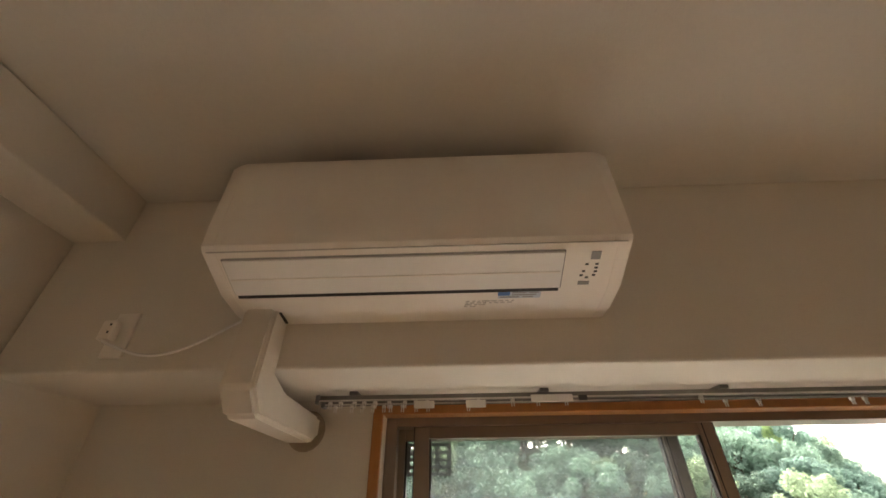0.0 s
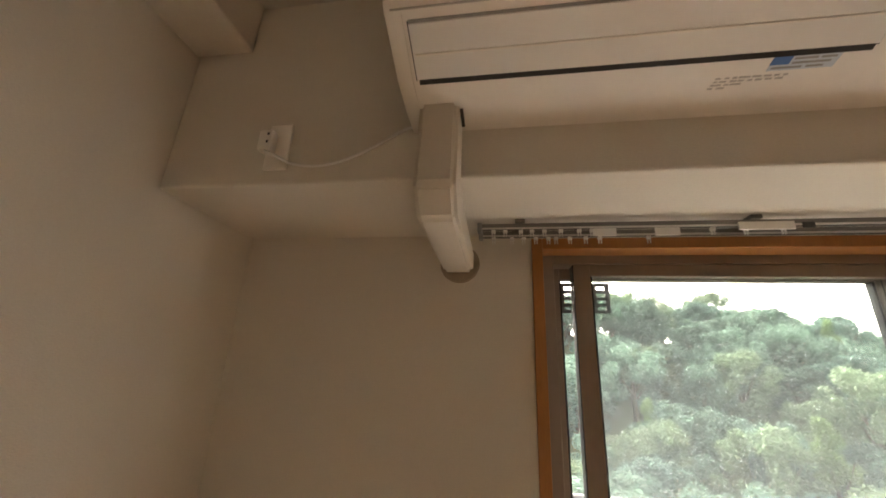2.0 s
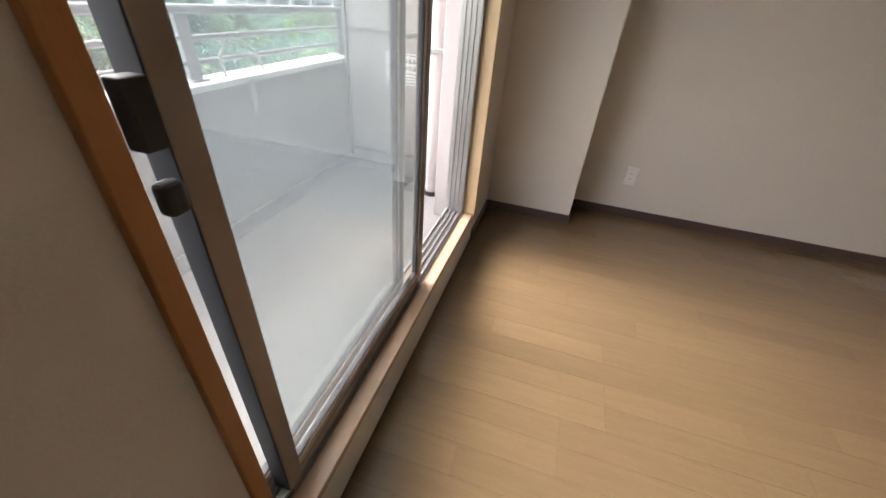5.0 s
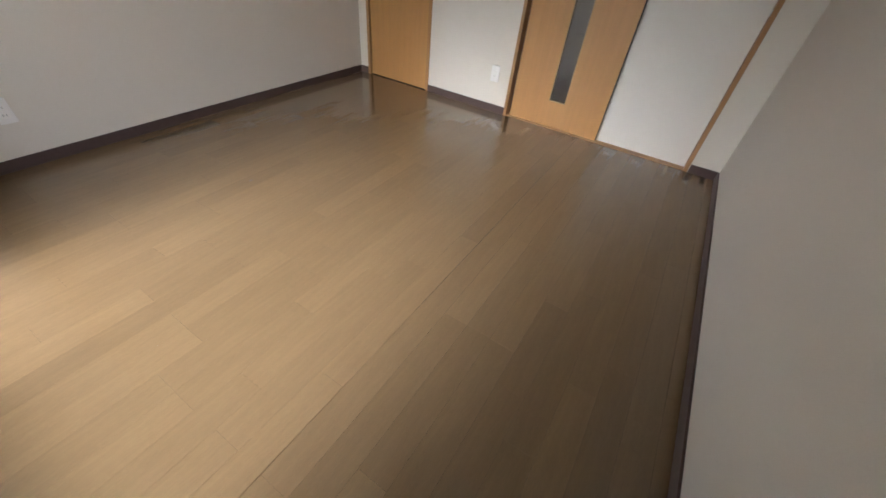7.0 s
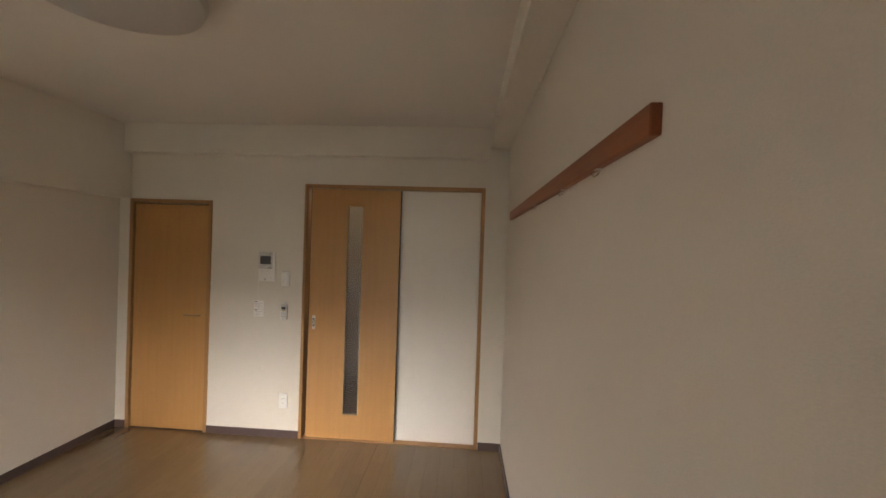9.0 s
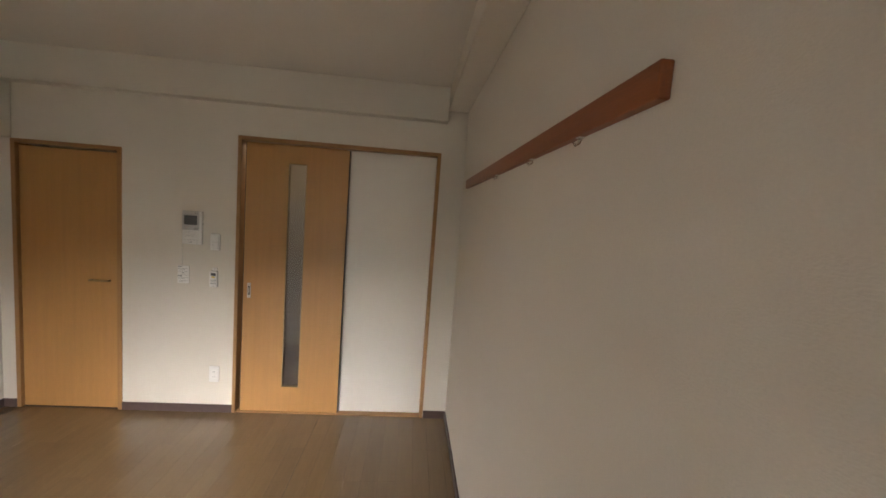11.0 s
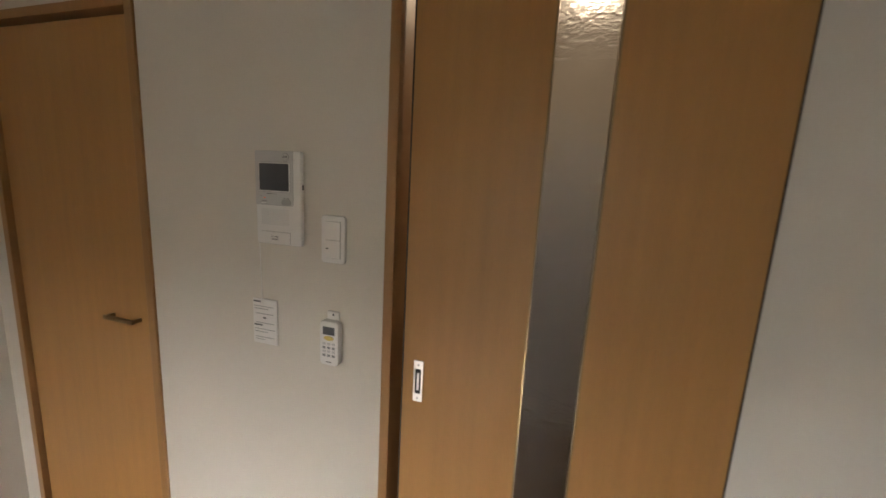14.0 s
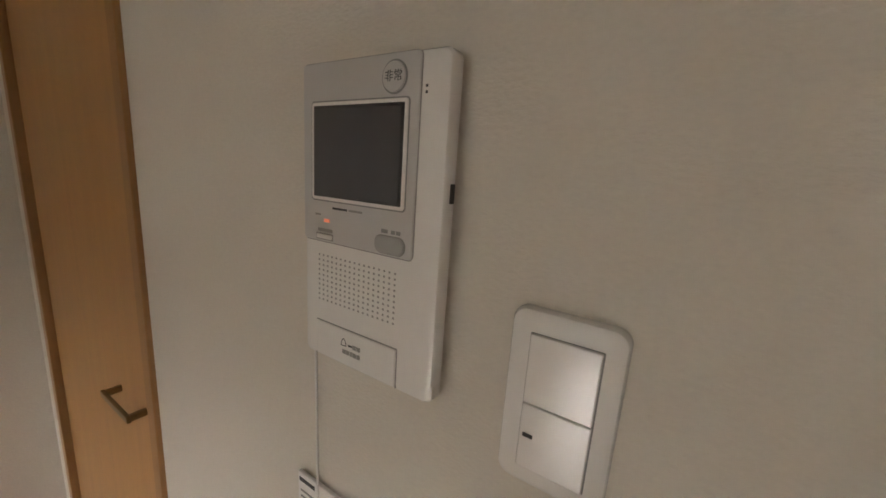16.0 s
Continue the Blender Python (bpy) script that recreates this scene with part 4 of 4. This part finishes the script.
def hill_height(x, y):
    """The wooded slope across the valley: high to the west, falling away to the east."""
    r, a = math.hypot(x, y), math.degrees(math.atan2(x, y))
    rise = max(0.0, min(1.0, (r - 42) / 48))
    fall = 1 / (1 + math.exp(max(-30, min(30, (a - 40.8) / 1.1))))
    return -14 + (24.6 - 0.27 * max(0.0, a - 15.5)) * rise * rise * (3 - 2 * rise) * fall


n = 58
bm = B()
grid = [[bm.verts.new((-80 + i * 4.0, 26 + j * 4.0, hill_height(-80 + i * 4.0, 26 + j * 4.0) - 0.3)) for j in range(26)] for i in range(n)]
for i in range(n - 1):
    for j in range(25):
        bm.faces.new((grid[i][j], grid[i + 1][j], grid[i + 1][j + 1], grid[i][j + 1]))
setting("ground_hill", bm, GROUND, "steep wooded hillside across the valley", "ground")


def crown_mesh(seed, height, width, leaves, mat, pointed=False):
    """A crown of leaf sprays in clumps, with gaps and an uneven outline."""
    r = random.Random(seed)
    clumps = []
    for k in range(58):
        a, u = r.random() * 6.283, r.random()
        f = 0.15 + 0.85 * math.sqrt(r.random())
        if pointed:
            w = width * (1 - u) ** 0.8
            clumps.append((Vector((math.cos(a) * f * w, math.sin(a) * f * w, height * (0.2 + 0.8 * u))), 0.19 * width))
        else:
            w = width * math.sin(math.pi * (0.15 + 0.8 * u)) ** 0.6
            clumps.append((Vector((math.cos(a) * f * w, math.sin(a) * f * w, height * (0.25 + 0.72 * u))), (0.15 + 0.13 * r.random()) * width))
    verts, faces = [], []
    for k in range(leaves):
        c, s = clumps[r.randrange(len(clumps))]
        d = Vector((r.gauss(0, 1), r.gauss(0, 1), r.gauss(0, 1))).normalized()
        p = c + d * s * (0.75 + 0.25 * r.random())
        size = (0.10 + 0.14 * r.random()) * width * 0.30
        d = (d + Vector((r.gauss(0, 1), r.gauss(0, 1), r.gauss(0, 1))) * 0.55).normalized()
        t = d.orthogonal().normalized()
        q = d.cross(t)
        ang = r.random() * 6.283
        t, q = t * math.cos(ang) + q * math.sin(ang), q * math.cos(ang) - t * math.sin(ang)
        n0 = d * size * 0.35 * r.random()
        i = len(verts)
        verts += [p - t * size, p + q * size * 0.9 + n0, p + t * size]
        faces.append((i, i + 1, i + 2))
    me = bpy.data.meshes.new("crown")
    me.from_pydata([tuple(v) for v in verts], [], faces)
    me.materials.append(mat)
    return me


def tree_kind(seed, height, width, leaves, mat, pointed=False):
    e = thing("tree", "broad leafy green tree on the hillside" if not pointed else "pointed light-green tree on the hillside", "tree", "trees across the valley")
    bm = tube(B(), (0, 0, -1), (0, 0, height * 0.5), width * 0.09, 8, width * 0.04)
    rr = random.Random(seed + 7)
    for k in range(4):
        a = k * 1.57 + rr.random()
        tube(bm, (0, 0, height * (0.22 + 0.05 * k)), (math.cos(a) * width * 0.6, math.sin(a) * width * 0.6, height * (0.5 + 0.08 * k)), width * 0.035, 6, width * 0.012)
    part("trunk", bm, BARK, e)
    c = new("crown", crown_mesh(seed, height, width, leaves, mat, pointed))
    c.parent = e
    return e


kinds = [tree_kind(1, 9.0, 4.2, 7600, LEAF), tree_kind(2, 7.5, 4.6, 7600, LEAF), tree_kind(3, 10.0, 4.0, 7600, LEAF_LIGHT), tree_kind(4, 9.5, 2.6, 6000, LEAF_LIME, True), tree_kind(5, 8.5, 3.8, 7600, LEAF_DARK)]
SPOTS = ((2, 27.9, 65, 0.95), (2, 32.8, 60, 0.78), (3, 33.4, 52, 1.12))
rng = random.Random(11)
first = [True] * 5


def plant(k, m):
    if first[k]:
        kinds[k].matrix_basis = m
        first[k] = False
    else:
        copy_thing(kinds[k], Matrix.Identity(4)).matrix_basis = m


for k, a, r, s in SPOTS:
    x, y = r * math.sin(radians(a)), r * math.cos(radians(a))
    plant(k, Matrix.Translation((x, y, hill_height(x, y))) @ Matrix.Scale(s, 4))
for j in range(-5, 10):
    for i in range(26):
        y = 46 + j * 5.2 + rng.uniform(-3.6, 3.6)
        x = -30 + (i * 5.4 if j >= 0 else i * 3.6) + rng.uniform(-3.4, 3.4) + (j % 2) * 2.7
        if x / y < -0.45 or x / y > 1.6:
            continue
        r, a = math.hypot(x, y), math.degrees(math.atan2(x, y))
        if any(abs(a - sa) < 2.4 and -8 < r - sr < 2 for sk, sa, sr, ss in SPOTS):
            continue
        k = rng.choices(range(5), (4, 4, 1.6, 0.6, 1.4))[0]
        m = Matrix.Translation((x, y, hill_height(x, y))) @ Matrix.Rotation(rng.random() * 6.28, 4, "Z") @ Matrix.Diagonal((*[rng.uniform(0.78, 1.25)] * 2, rng.uniform(0.75, 1.08), 1.0))
        plant(k, m)


def tower(x, y, turn, bays, bay, storeys, rise, base=-14.0):
    """A slab block: storeys of balconies with dark windows behind them, upright fins, its end stepping down."""
    t = thing("apartment_building", "long white apartment block with rows of balconies", "building", "", at=(x, y, base))
    t.rotation_euler = (0, 0, radians(turn))
    half = bays * bay / 2
    tops = [storeys - (1 if k < 2 else 0) for k in range(bays)]
    bm = B()
    for k, n in enumerate(tops):
        slab(bm, -half + k * bay, -half + (k + 1) * bay, 0, 11, 0, n * rise + 0.6)
    part("wall", bm, TOWER, t)
    for k, n in enumerate(tops):
        part("roof", slab(B(), -half + k * bay - 0.2, -half + (k + 1) * bay + 0.2, -1.7, 11.4, n * rise + 0.6, n * rise + 1.1), TOWER, t)
    def shared(name, bm, mat):
        me = bpy.data.meshes.new(name)
        bm.to_mesh(me)
        bm.free()
        me.materials.append(mat)
        return me
    pane = shared("window", slab(B(), -bay * 0.34, bay * 0.34, -0.06, 0.0, 0.95, 2.35), TOWER_GLASS)
    front = shared("balcony", slab(slab(B(), -bay * 0.44, bay * 0.44, -1.4, -1.25, -0.15, 0.95), -bay * 0.44, bay * 0.44, -1.25, -0.07, -0.15, 0.05), TOWER_FRONT)
    for k, n in enumerate(tops):
        for j in range(n):
            for name, me in (("window", pane), ("balcony", front)):
                o = new(name, me)
                o.parent = t
                o.location = (-half + (k + 0.5) * bay, -0.002, j * rise + 0.2)
    for k in range(bays + 1):
        n = max(tops[max(0, k - 1)], tops[min(bays - 1, k)])
        part("fin", slab(B(), -half + k * bay - 0.45, -half + k * bay + 0.45, -1.9, -0.003, 0.0, n * rise + 0.59), TOWER, t)
    return t


tower(131, 87, -75.4, 9, 7.2, 9, 2.97)

bm = B()
bmesh.ops.create_cone(bm, cap_ends=True, segments=14, radius1=0.009, radius2=0.008, depth=0.0006, matrix=Matrix.Translation((2.22, 1.93, 0.0002)))
part("scuff_mark", bm, MARK, floor, "small dark scuff on a strip")

# ---- floor strips, joined edge to edge with fine seams ----
STRIP = 0.1005
rng = random.Random(21)
meshes = {}
x = 0.958 - 9 * STRIP
edges = []
xx = x
while xx < W:
    edges.append(xx)
    xx += STRIP
rowx = [(0.0, edges[0])] + [(a, min(a + STRIP, W)) for a in edges]
for r, (xa, xb) in enumerate(rowx):
    if xb - xa < 0.01:
        continue
    cuts = [0.0]
    start = rng.choice((0.25, 0.4, 0.55, 0.7))
    yy = start
    while yy < D - 0.12:
        cuts.append(yy)
        yy += rng.choice((0.455, 0.606, 0.606, 0.758, 0.909))
    cuts.append(D)
    if abs(xa - 0.958) < 0.002:
        xa += 0.0014
    for ya, yb in zip(cuts, cuts[1:]):
        key = (round(xb - xa, 3), round(yb - ya, 3))
        if key not in meshes:
            bm = B()
            lx, ly = (xb - xa) / 2 - 0.0002, (yb - ya) / 2 - 0.0002
            slab(bm, -lx, lx, -ly, ly, -0.011, 0.0)
            top = [e for e in bm.edges if all(abs(v.co.z) < 1e-6 for v in e.verts) and abs(e.verts[0].co.x - e.verts[1].co.x) < 1e-6]
            bmesh.ops.bevel(bm, geom=top, offset=0.0004, segments=1, affect="EDGES")
            me = bpy.data.meshes.new("plank")
            bm.to_mesh(me)
            bm.free()
            me.materials.append(FLOORING)
            meshes[key] = me
        o = new("plank", meshes[key])
        o.parent = floor
        o.location = ((xa + xb) / 2, (ya + yb) / 2, 0.0)
